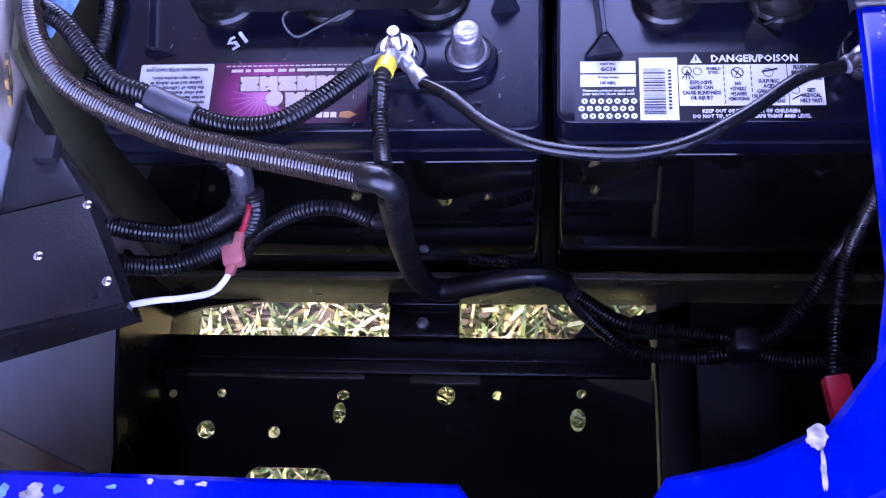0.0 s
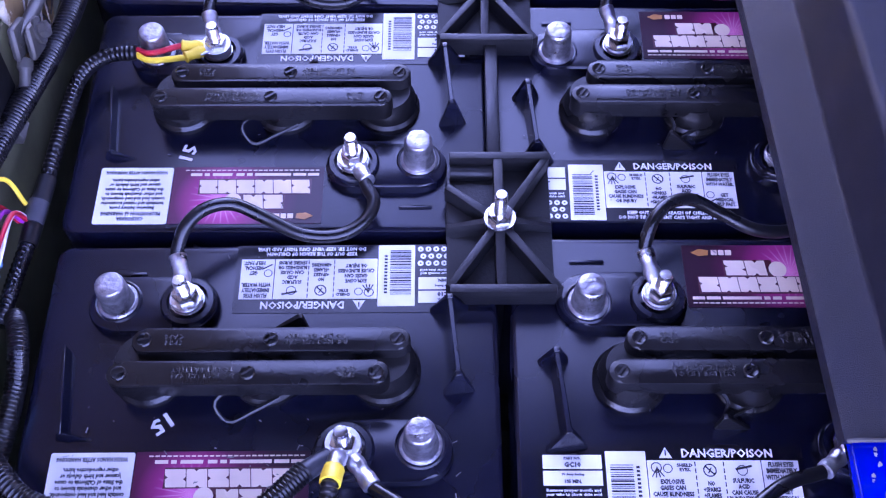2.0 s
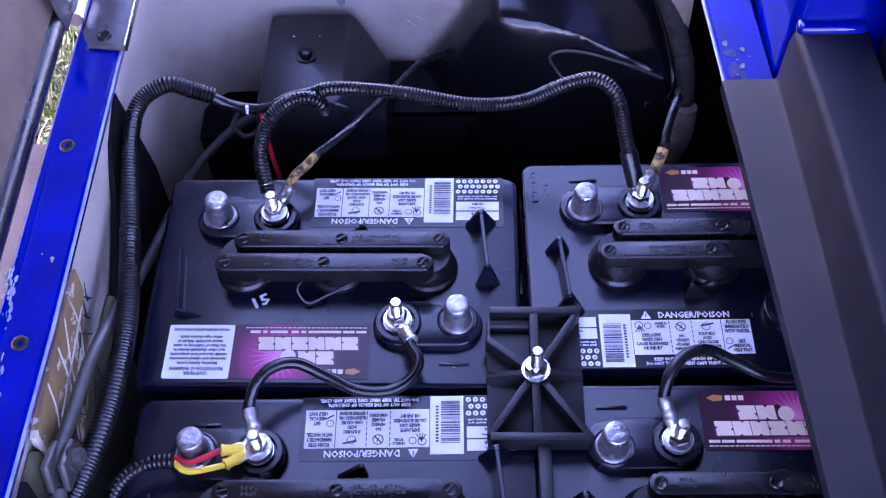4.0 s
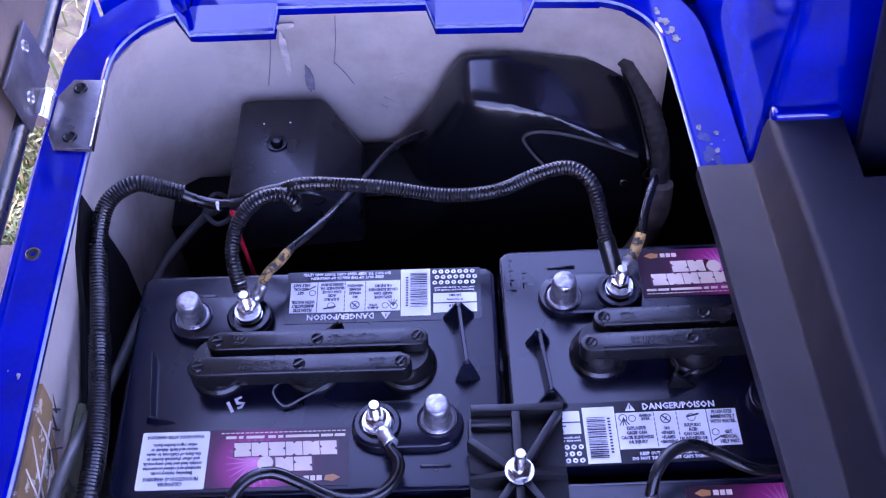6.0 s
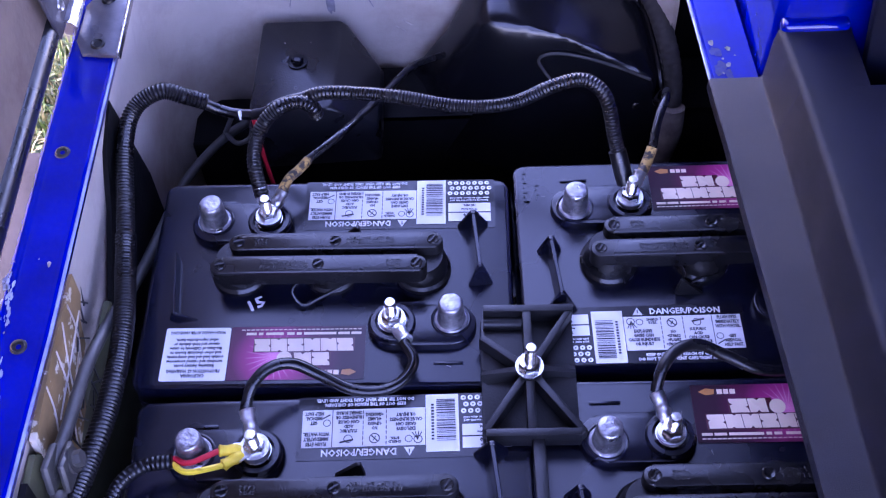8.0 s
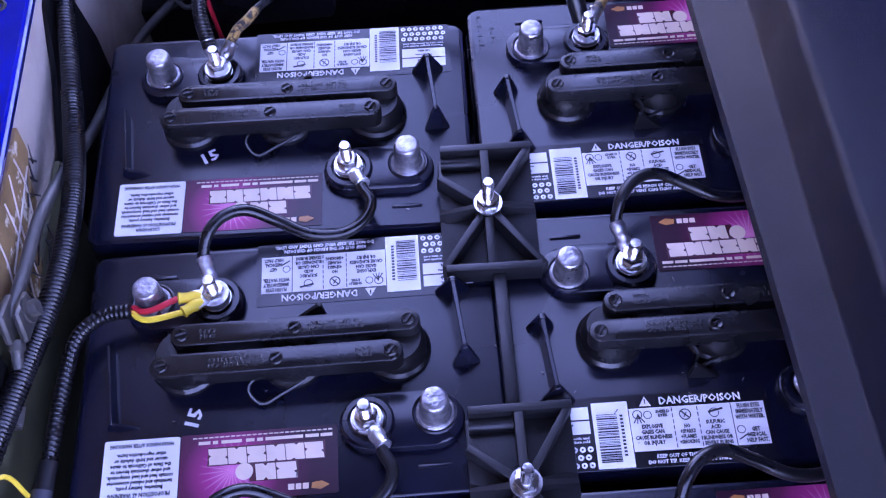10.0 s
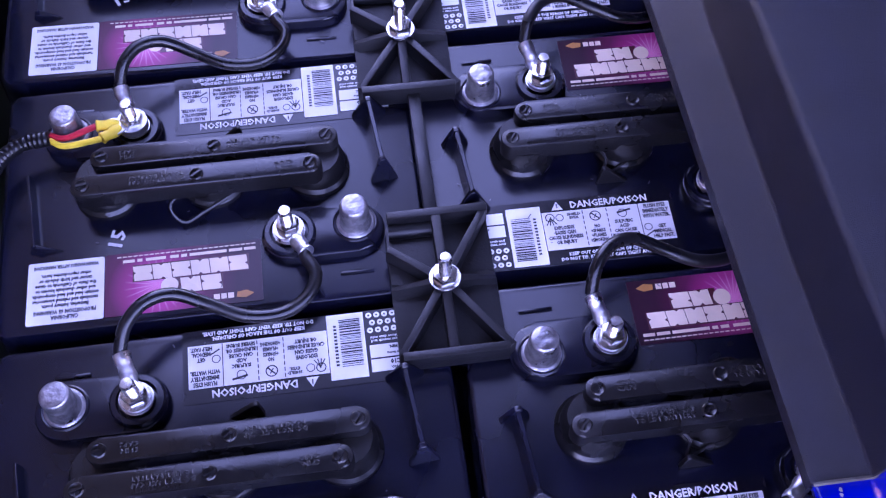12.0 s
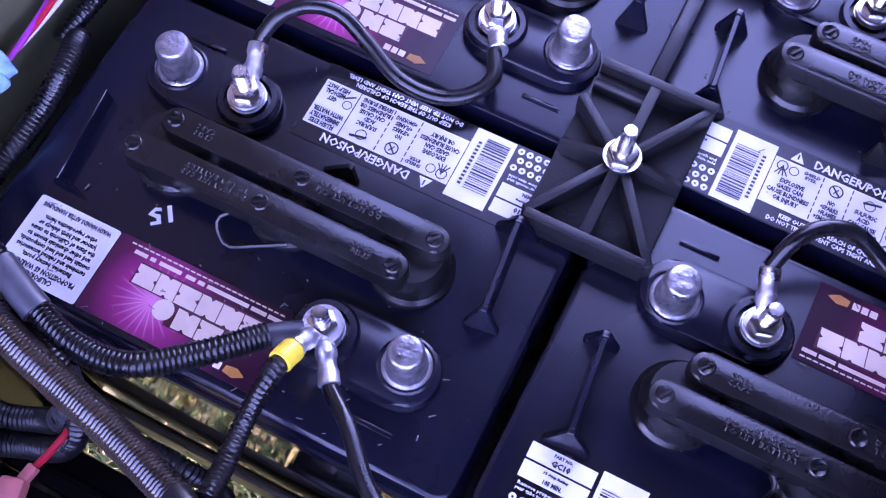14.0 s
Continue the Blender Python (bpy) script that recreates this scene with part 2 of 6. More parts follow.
def part(name, bm, material, parent=None, label="", smooth=True):
    """One bmesh as one mesh object under a thing or a part."""
    me = bpy.data.meshes.new(name)
    bm.to_mesh(me)
    bm.free()
    if smooth:
        for p in me.polygons:
            p.use_smooth = True
        me.set_sharp_from_angle(angle=radians(38))
    me.materials.append(material)
    ob = new(name, me)
    if parent is not None:
        ob.parent = parent
    if label:
        tagged(ob, label=label)
    return ob


def add_box(bm, x0, x1, y0, y1, z0, z1, bevel=0.0, seg=2, m=None):
    r = bmesh.ops.create_cube(bm, size=1.0)
    vs = r["verts"]
    bmesh.ops.scale(bm, vec=(x1 - x0, y1 - y0, z1 - z0), verts=vs)
    bmesh.ops.translate(bm, vec=((x0 + x1) / 2, (y0 + y1) / 2, (z0 + z1) / 2), verts=vs)
    if m is not None:
        bmesh.ops.transform(bm, matrix=m, verts=vs)
    if bevel > 0:
        es = list({e for v in vs for e in v.link_edges})
        bmesh.ops.bevel(bm, geom=es, offset=bevel, segments=seg, profile=0.5, affect="EDGES")
    return bm


def box(*a, **k):
    return add_box(bmesh.new(), *a, **k)


def add_lathe(bm, profile, seg=24, m=None):
    """Turn a profile of (radius, height) about z; closed where the radius is 0."""
    rings = []
    for r, z in profile:
        if r < 1e-6:
            rings.append([bm.verts.new((0, 0, z))])
        else:
            rings.append([bm.verts.new((r * math.cos(2 * math.pi * i / seg), r * math.sin(2 * math.pi * i / seg), z)) for i in range(seg)])
    for a, b in zip(rings, rings[1:]):
        for i in range(seg):
            j = (i + 1) % seg
            if len(a) == 1 and len(b) > 1:
                bm.faces.new((a[0], b[i], b[j]))
            elif len(b) == 1 and len(a) > 1:
                bm.faces.new((a[i], b[0], a[j]))
            elif len(a) > 1:
                bm.faces.new((a[i], b[i], b[j], a[j]))
    vs = [v for r in rings for v in r]
    if m is not None:
        bmesh.ops.transform(bm, matrix=m, verts=vs)
    bmesh.ops.recalc_face_normals(bm, faces=list({f for v in vs for f in v.link_faces}))
    return bm


def lathe(profile, seg=24, m=None):
    return add_lathe(bmesh.new(), profile, seg, m)


def add_prism(bm, outline, z0, z1, bevel=0.0, m=None):
    """A flat outline (x, y) raised from z0 to z1."""
    lo = [bm.verts.new((x, y, z0)) for x, y in outline]
    hi = [bm.verts.new((x, y, z1)) for x, y in outline]
    n = len(outline)
    top = bm.faces.new(hi)
    bm.faces.new(lo[::-1])
    for i in range(n):
        bm.faces.new((lo[i], lo[(i + 1) % n], hi[(i + 1) % n], hi[i]))
    if m is not None:
        bmesh.ops.transform(bm, matrix=m, verts=lo + hi)
    if bevel > 0:
        bmesh.ops.bevel(bm, geom=list(top.edges), offset=bevel, segments=2, profile=0.5, affect="EDGES")
    bmesh.ops.recalc_face_normals(bm, faces=bm.faces)
    return bm


def prism(*a, **k):
    return add_prism(bmesh.new(), *a, **k)


def slot_outline(x0, x1, y, r, n=10):
    """Outline of a stadium from x0 to x1."""
    pts = [(x1 + r * math.cos(a), y + r * math.sin(a)) for a in [-math.pi / 2 + math.pi * i / n for i in range(n + 1)]]
    pts += [(x0 + r * math.cos(a), y + r * math.sin(a)) for a in [math.pi / 2 + math.pi * i / n for i in range(n + 1)]]
    return pts


def round_rect(x0, x1, y0, y1, r, n=5):
    pts = []
    for cx, cy, a0 in ((x1 - r, y0 + r, -90), (x1 - r, y1 - r, 0), (x0 + r, y1 - r, 90), (x0 + r, y0 + r, 180)):
        for i in range(n + 1):
            a = radians(a0 + 90 * i / n)
            pts.append((cx + r * math.cos(a), cy + r * math.sin(a)))
    return pts


def spline(points, step=0.004):
    """A smooth line through the given points, in steps of about equal length."""
    P = [Vector(p) for p in points]
    P = [P[0] * 2 - P[1]] + P + [P[-1] * 2 - P[-2]]
    out = []
    for i in range(1, len(P) - 2):
        a, b, c, d = P[i - 1:i + 3]
        n = max(2, int((c - b).length / step * 4))
        for k in range(n):
            t = k / n
            out.append(0.5 * ((2 * b) + (c - a) * t + (2 * a - 5 * b + 4 * c - d) * t * t + (3 * b - a - 3 * c + d) * t ** 3))
    out.append(P[-2])
    line, acc = [out[0]], 0.0
    for p, q in zip(out, out[1:]):
        acc += (q - p).length
        if acc >= step:
            line.append(q)
            acc = 0.0
    if (line[-1] - out[-1]).length > step * 0.3:
        line.append(out[-1])
    return line


def sweep(points, radius, seg=12, step=0.004, ribs=0.0, depth=0.0012, smooth_line=True):
    """A tube along a line; with ribs it is corrugated at that pitch."""
    if ribs:
        step = ribs / 4
    line = spline(points, step) if smooth_line else [Vector(p) for p in points]
    bm = bmesh.new()
    t = (line[1] - line[0]).normalized()
    u = t.orthogonal().normalized()
    prev, k = None, 0
    first = last = None
    for i, p in enumerate(line):
        nt_ = (line[min(i + 1, len(line) - 1)] - line[max(i - 1, 0)]).normalized()
        u = (u - nt_ * u.dot(nt_)).normalized()
        w = nt_.cross(u)
        r = radius
        if ribs:
            r = radius - depth * (0.0, 0.35, 1.0, 0.85)[i % 4] if i % 4 else radius
        ring = [bm.verts.new(p + (u * math.cos(2 * math.pi * j / seg) + w * math.sin(2 * math.pi * j / seg)) * r) for j in range(seg)]
        if prev:
            for j in range(seg):
                bm.faces.new((prev[j], prev[(j + 1) % seg], ring[(j + 1) % seg], ring[j]))
        else:
            first = ring
        prev = ring
    bm.faces.new(first[::-1])
    bm.faces.new(prev)
    return bm


def frustum_hex(r, z0, z1, m=None):
    bm = bmesh.new()
    add_prism(bm, [(r * math.cos(math.pi / 3 * i), r * math.sin(math.pi / 3 * i)) for i in range(6)], z0, z1, 0.0006)
    if m is not None:
        bmesh.ops.transform(bm, matrix=m, verts=bm.verts)
    return bm


def text_mesh(lines, size, align="CENTER", spacing=1.15, weight=0.028):
    """Lettering in the built-in font, as a flat bmesh in the xy plane."""
    cu = bpy.data.curves.new("lettering", "FONT")
    cu.body, cu.size, cu.align_x, cu.space_line = "\n".join(lines), size, align, spacing
    cu.align_y = "CENTER"
    cu.resolution_u = 1
    cu.offset = weight * size
    ob = bpy.data.objects.new("lettering", cu)
    me = bpy.data.meshes.new_from_object(ob)
    bm = bmesh.new()
    bm.from_mesh(me)
    bpy.data.objects.remove(ob)
    bpy.data.curves.remove(cu)
    bpy.data.meshes.remove(me)
    return bm


def add_bm(dst, src, m):
    """Append src to dst, moved by m."""
    me = bpy.data.meshes.new("tmp")
    src.to_mesh(me)
    src.free()
    me.transform(m)
    dst.from_mesh(me)
    bpy.data.meshes.remove(me)
    return dst


ROOFING = mat("roof_shell", (0.022, 0.022, 0.024), 0.5, var=0.2, scale=6, bump=0.2, bscale=60)


# ---- ground ----
def grass_mat(name, base, alt):
    m = mat(name, base, 0.6, var=0.35, scale=300)
    nt = m.node_tree
    b = nt.nodes["Principled BSDF"]
    g = nt.nodes.new("ShaderNodeNewGeometry")
    ramp = nt.nodes.new("ShaderNodeValToRGB")
    e = ramp.color_ramp.elements
    e[0].color, e[1].color = (*base, 1), (*alt, 1)
    e[0].position, e[1].position = 0.15, 1.0
    mid = e.new(0.55)
    mid.color = (0.070, 0.094, 0.011, 1)
    nt.links.new(g.outputs["Random Per Island"], ramp.inputs[0])
    nt.links.new(ramp.outputs[0], b.inputs["Base Color"])
    return m


SOIL = mat("lawn_soil", (0.020, 0.019, 0.007), 0.9, var=0.5, scale=60, bump=1.0, bscale=80,
           color2=(0.036, 0.042, 0.013), c2lo=0.45, c2hi=0.65, c2scale=40)
BLADES = grass_mat("cut_grass", (0.026, 0.064, 0.005), (0.178, 0.142, 0.046))
bm = bmesh.new()
bmesh.ops.create_grid(bm, x_segments=20, y_segments=20, size=600)
ground = tagged(part("ground", bm, SOIL), "mown lawn of green and dry grass under the cart", "lawn", kind="structure")


def make_grass():
    rng = np.random.default_rng(5)
    verts, faces = [], []
    for k in range(33000):
        if k >= 24000:
            x, y = rng.uniform(-0.46, 0.24), rng.uniform(-0.21, 0.06)
        elif k >= 15000:
            x, y = rng.uniform(-0.85, -0.33), rng.uniform(0.30, 1.35)
        elif k < 7500:
            x, y = rng.uniform(-0.62, 0.32), rng.uniform(-0.20, 0.55)
        else:
            x, y = rng.uniform(-2.4, -0.35), rng.uniform(0.2, 3.2)
        ln, w = rng.uniform(0.02, 0.07), rng.uniform(0.0011, 0.0032)
        a, tilt = rng.uniform(0, 2 * math.pi), rng.uniform(0.15, 1.5)
        d = np.array([math.cos(a) * math.sin(tilt), math.sin(a) * math.sin(tilt), math.cos(tilt)])
        s = np.array([-math.sin(a), math.cos(a), 0]) * w
        p = np.array([x, y, rng.uniform(0.0, 0.022)])
        q = p + d * ln * 0.55
        r = p + d * ln + np.array([0, 0, -0.25 * ln * math.sin(tilt)])
        i = len(verts)
        verts += [p - s, p + s, q + s * 0.8, q - s * 0.8, r]
        faces += [(i, i + 1, i + 2, i + 3), (i + 3, i + 2, i + 4)]
    me = bpy.data.meshes.new("grass")
    me.from_pydata([tuple(v) for v in verts], [], faces)
    me.materials.append(BLADES)
    return tagged(new("grass", me), "loose green and straw-coloured grass blades on the lawn", "grass", kind="stuff")


make_grass()

# ---- cart body round the battery bay ----
RIM = 0.685


def inner_edge():
    """The inner edge of the bay's opening, seen from above, from front right round the back to front left and home."""
    pts = [(0.134, -0.10), (0.136, 0.037), (0.127, 0.30), (0.117, 0.57), (0.114, 0.66)]
    pts += [(0.062 + 0.050 * math.cos(radians(a)), 0.695 + 0.052 * math.sin(radians(a))) for a in range(6, 91, 7)]
    pts += [(0.0200, 0.7500), (0.0120, 0.7502), (-0.0580, 0.7530), (-0.0650, 0.7531), (-0.1810, 0.7560), (-0.1880, 0.7561)]
    pts += [(-0.240 + 0.066 * math.cos(radians(a)), 0.692 + 0.066 * math.sin(radians(a))) for a in (100, 103.5, 109, 115, 122, 129, 136, 143, 150, 157, 164, 171, 178)]
    pts += [(-0.308, 0.60), (-0.310, 0.38), (-0.316, 0.20), (-0.316, 0.0), (-0.312, -0.14)]
    pts += [(-0.272 + 0.040 * math.cos(radians(a)), -0.152 + 0.042 * math.sin(radians(a))) for a in range(190, 265, 8)]
    pts += [(-0.20, -0.194), (-0.05, -0.195), (-0.035, -0.215), (0.020, -0.215), (0.036, -0.190)]
    pts += [(0.070, -0.182), (0.104, -0.166), (0.126, -0.138)]
    return pts


def offset_loop(pts, d):
    """Each point moved outward by d."""
    n, out = len(pts), []
    for i in range(n):
        a, b = Vector(pts[i - 1]), Vector(pts[(i + 1) % n])
        t = (b - a).normalized()
        nrm = Vector((t.y, -t.x))
        out.append((pts[i][0] + nrm.x * d, pts[i][1] + nrm.y * d))
    return out


def loop_skin(loops, closed=True):
    """Bridge a list of 3D loops of equal length."""
    bm = bmesh.new()
    rows = [[bm.verts.new(p) for p in lp] for lp in loops]
    n = len(rows[0])
    for a, b in zip(rows, rows[1:]):
        for i in range(n if closed else n - 1):
            bm.faces.new((a[i], a[(i + 1) % n], b[(i + 1) % n], b[i]))
    bmesh.ops.recalc_face_normals(bm, faces=bm.faces)
    return bm


EDGE = inner_edge()


def pocket(x, y):
    """How far the rim dips for the two rear pockets."""
    return 0.025 if y > 0.735 and (-0.2605 < x < -0.1840 or -0.061 < x < 0.0161) else 0.0


def at_z(pts, z):
    return [(x, y, z - pocket(*e)) for (x, y), e in zip(pts, EDGE)]


cart_body = tagged(empty("cart_body"), "blue fibreglass golf cart body round an open battery bay", "golf cart")
rim_bm = loop_skin([at_z(offset_loop(EDGE, 0.0015), RIM - 0.012), at_z(offset_loop(EDGE, -0.0005), RIM - 0.004), at_z(offset_loop(EDGE, 0.002), RIM),
                    at_z(offset_loop(EDGE, 0.0325), RIM), at_z(offset_loop(EDGE, 0.0355), RIM - 0.003), at_z(offset_loop(EDGE, 0.0365), RIM - 0.022)])
part("rim", rim_bm, BLUE, cart_body, "scuffed blue rim of the bay")
_edge = [(x, y, RIM - 0.0026 - pocket(*e)) for (x, y), e in zip(offset_loop(EDGE, -0.0002), EDGE)]
part("bare_edge", sweep(_edge[3:-18], 0.0011, 6, smooth_line=False), EDGING, cart_body, "pale worn inner edge of the rim")
# the liner follows the rim on the far side, the rear and half the front; under the bench the bay runs on, dark
LINE = [(-0.02, -0.222), (-0.05, -0.200), (-0.20, -0.200), (-0.285, -0.196), (-0.314, -0.165), (-0.3160, -0.10), (-0.3190, 0.0), (-0.3190, 0.20), (-0.3145, 0.38), (-0.3125, 0.60), (-0.309, 0.700), (-0.290, 0.737),
        (-0.2630, 0.7535), (-0.2560, 0.7570), (-0.245, 0.7600), (-0.1880, 0.7615), (-0.1810, 0.7614), (-0.0650, 0.7572), (-0.0580, 0.7571), (0.0120, 0.7542), (0.0200, 0.7541), (0.060, 0.752), (0.100, 0.735), (0.117, 0.705)]


def liner_wall(line, levels, t=0.005):
    bm = bmesh.new()
    n = len(line)
    nrm = []
    for i in range(n):
        d = (Vector(line[min(i + 1, n - 1)]) - Vector(line[max(i - 1, 0)])).normalized()
        nrm.append(Vector((-d.y, d.x)))
    loops = [[(x + nrm[i].x * o, y + nrm[i].y * o, z - (pocket(x, y) if z > 0.65 else 0.0)) for i, (x, y) in enumerate(line)] for o, z in levels]
    loops += [[(x + nrm[i].x * (o + t), y + nrm[i].y * (o + t), z - (pocket(x, y) if z > 0.65 else 0.0)) for i, (x, y) in enumerate(line)] for o, z in levels[::-1]]
    loops.append(loops[0])
    rows = [[bm.verts.new(p) for p in lp] for lp in loops[:-1]]
    rows.append(rows[0])
    for a, b in zip(rows, rows[1:]):
        for i in range(n - 1):
            bm.faces.new((a[i], a[i + 1], b[i + 1], b[i]))
    bmesh.ops.recalc_face_normals(bm, faces=bm.faces)
    return bm


part("bay_liner", liner_wall(LINE, [(0.0, RIM - 0.010), (0.003, 0.62), (0.006, 0.50), (0.008, 0.30)]), PRIMER, cart_body, "unpainted cream resin inner wall with stains")
part("bench_inner_wall", add_box(add_box(bmesh.new(), 0.295, 0.301, -0.245, 0.80, 0.26, 0.72, bevel=0.001), 0.115, 0.295, 0.765, 0.772, 0.26, 0.68, bevel=0.001), FRAME, cart_body)
for x0, z0, x1, z1 in ((-0.190, 0.668, -0.202, 0.596), (-0.138, 0.668, -0.144, 0.618), (-0.144, 0.618, -0.129, 0.592)):
    part("crack", sweep([(x0, 0.7600, z0), ((x0 + x1) / 2 + 0.001, 0.7592, (z0 + z1) / 2), (x1, 0.7580, z1)], 0.0004, 5, 0.004), SMEAR, cart_body, "hairline crack in the resin")


def wall_stain(name, cx, cz, rx, rz, material, seed):
    """A thin uneven stain on the rear wall."""
    r_ = random.Random(seed)
    lobes = [(n, r_.uniform(0.05, 0.4 / n), r_.uniform(0, 6)) for n in (2, 3, 5, 7)]
    ring = [(cx + rx * q * math.cos(a), cz + rz * q * math.sin(a)) for a, q in ((a, 0.85 + sum(w * math.cos(n * a + f0) for n, w, f0 in lobes)) for a in [2 * math.pi * i / 40 for i in range(40)])]
    # laid on the wall by standing the outline up
    return part(name, prism(ring, 0.0, 0.0008, m=Matrix.Translation((0, 0.7574, 0)) @ pose(0, 0, 0, 90, 0, 0)), material, cart_body)


wall_stain("smear", -0.1665, 0.602, 0.0040, 0.0180, SMEAR, 4)
wall_stain("pale_run", -0.1825, 0.632, 0.0040, 0.0260, PALERUN, 9)
wall_stain("pale_run", -0.1790, 0.662, 0.0075, 0.0040, PALERUN, 2)
for x, z, a in ((-0.107, 0.568, -40), (-0.101, 0.575, -38), (-0.091, 0.603, 30)):
    part("scratch", sweep([(x - 0.004, 0.7562, z - 0.004 * math.tan(radians(a))), (x + 0.004, 0.7562, z + 0.004 * math.tan(radians(a)))], 0.0005, 5, 0.004), PALERUN, cart_body)
# outer skins: left side skirt, rear and front panels, right bench
part("side_skirt", box(-0.3430, -0.3370, -0.24, 0.80, 0.30, RIM - 0.020, bevel=0.003), BLUE, cart_body)
part("front_panel", box(-0.345, 0.62, -0.252, -0.245, 0.30, RIM - 0.006, bevel=0.003), BLUE, cart_body)
# blue bench side: strip, riser, shelf
bench = bmesh.new()
BROWS = ((-0.255, 0.135, 0.161, 0.171), (0.037, 0.1345, 0.160, 0.170), (0.15, 0.131, 0.1555, 0.165), (0.30, 0.1265, 0.152, 0.160), (0.45, 0.1205, 0.151, 0.158), (0.513, 0.1185, 0.150, 0.156))


def shelf_rows(bm, rows, lift, drop, wide):
    """Strip, riser and shelf: for each y the strip's two edges and the riser's top."""
    out = []
    for y, a, b, c in rows:
        prof = [(a - 0.002, RIM - drop), (a - 0.002, RIM + lift - 0.001), (a, RIM + lift), (b, RIM + lift), (b + 0.0008, RIM + lift + 0.0006), (b + 0.0016, RIM + lift + 0.0030), (c - 0.0022, 0.7200 + lift)]
        prof += [(c + 0.0034 - 0.0046 * math.cos(radians(q)), 0.7253 + lift + 0.0052 * math.sin(radians(q))) for q in range(0, 91, 15)] + [(c + 0.020, 0.7303 + lift), (wide, 0.7305 + lift)]
        out.append([bm.verts.new((x, y, z)) for x, z in prof])
    for p, q in zip(out, out[1:]):
        for i in range(len(p) - 1):
            bm.faces.new((p[i], p[i + 1], q[i + 1], q[i]))
    return out


brow = shelf_rows(bench, [(y, a + 0.004, b, c) for y, a, b, c in BROWS], 0.0012, 0.004, 0.62)
bench.faces.new(brow[0][::-1])
bmesh.ops.recalc_face_normals(bench, faces=bench.faces)
part("bench", bench, BLUE, cart_body, "blue bench side with chipped paint")


def chip(rng, cx, cy, r, st, z=RIM + 0.0006, name="paint_chip", material=CHIP):
    """An irregular flake of bare resin where the paint has gone."""
    bm = bmesh.new()
    k, ph = 26, rng.uniform(0, 6)
    lobes = [(n, rng.uniform(0.03, 0.5 / n), rng.uniform(0, 6)) for n in (2, 3, 5, 7, 9)]
    vs = []
    for i in range(k):
        a = ph + 2 * math.pi * i / k
        q = 0.85 + sum(w * math.cos(n * a + f0) for n, w, f0 in lobes) + rng.uniform(-0.06, 0.06)
        vs.append(bm.verts.new((cx + r * st * q * math.cos(a), cy + r * q * math.sin(a), z)))
    f = bm.faces.new(vs)
    f.normal_update()
    if f.normal.z < 0:
        f.normal_flip()
    part(name, bm, material, cart_body, smooth=False)


def chips(rng, n, x0, x1, y0, y1, size):
    for _ in range(n):
        chip(rng, rng.uniform(x0, x1), rng.uniform(y0, y1), rng.uniform(0.4, 1.0) * size, rng.uniform(0.5, 1.0))


rng = random.Random(7)
chip(rng, 0.097, -0.172, 0.0062, 0.85)
chip(rng, 0.0985, -0.186, 0.0095, 0.16)
for x, y, r, st in ((0.156, 0.022, 0.0030, 0.5), (0.153, -0.004, 0.0036, 0.6), (0.142, -0.022, 0.0026, 0.6), (0.155, -0.030, 0.0044, 0.4), (0.151, -0.075, 0.0046, 0.5), (0.144, -0.110, 0.0040, 0.6)):
    chip(rng, x, y, r, st, RIM + 0.0015, "paint_scuff", SCUFF)
chip(rng, 0.148, 0.013, 0.0052, 0.5, RIM + 0.0018)
chip(rng, 0.1385, -0.001, 0.0025, 0.6, RIM + 0.0006)
chip(rng, 0.150, -0.060, 0.0040, 0.7, RIM + 0.0018)
for k in range(7):
    chip(rng, rng.uniform(0.141, 0.159), rng.uniform(-0.15, 0.030), rng.uniform(0.0006, 0.0018), 0.8, RIM + 0.0018)
for k in range(7):
    chip(rng, rng.uniform(0.141, 0.160), rng.uniform(0.018, 0.034), rng.uniform(0.0005, 0.0014), 0.9, RIM + 0.0018)
chip(rng, 0.1535, -0.018, 0.0034, 0.7, RIM + 0.0018)
chip(rng, 0.149, -0.035, 0.0028, 0.6, RIM + 0.0018)
chip(rng, 0.156, -0.048, 0.0026, 0.8, RIM + 0.0018)
chip(rng, 0.153, -0.085, 0.0036, 0.7, RIM + 0.0018)
for x, y, r in ((0.122, 0.605, 0.0030), (0.133, 0.599, 0.0026), (0.131, 0.583, 0.0026), (0.128, 0.589, 0.0012), (0.126, 0.575, 0.0012), (0.137, 0.592, 0.0009)):
    chip(rng, x, y, r, 0.8)
for y0, y1, n in ((0.388, 0.424, 26), (0.336, 0.366, 20), (0.300, 0.336, 10)):
    for k in range(n):
        y = rng.uniform(y0, y1)
        chip(rng, -0.3405 + 0.10 * (0.41 - y) + rng.gauss(0, 0.0022), y, rng.uniform(0.0010, 0.0036), rng.uniform(0.22, 0.45), RIM + 0.0006, "paint_chip", EDGING)
chip(rng, -0.319, 0.430, 0.0022, 0.7)
for x, y, r, st in ((0.1155, 0.716, 0.0055, 0.8), (0.1200, 0.706, 0.0045, 0.6), (0.1215, 0.696, 0.0038, 1.1), (0.1165, 0.703, 0.0026, 0.8), (0.1120, 0.727, 0.0040, 0.7)):
    chip(rng, x, y, r, st)
for x, y, r in ((0.125, 0.580, 0.0075), (0.124, 0.596, 0.0060), (0.130, 0.574, 0.0050)):
    chip(rng, x, y, r, 0.7, RIM + 0.0004, "paint_scuff", SCUFF)
chips(rng, 14, -0.343, -0.325, 0.24, 0.44, 0.0016)
for x, y, r, st in ((-0.1820, -0.1972, 0.0014, 1.2), (-0.1690, -0.1974, 0.0012, 2.4), (-0.1590, -0.1978, 0.0012, 2.2)):
    chip(rng, x, y, r, st)
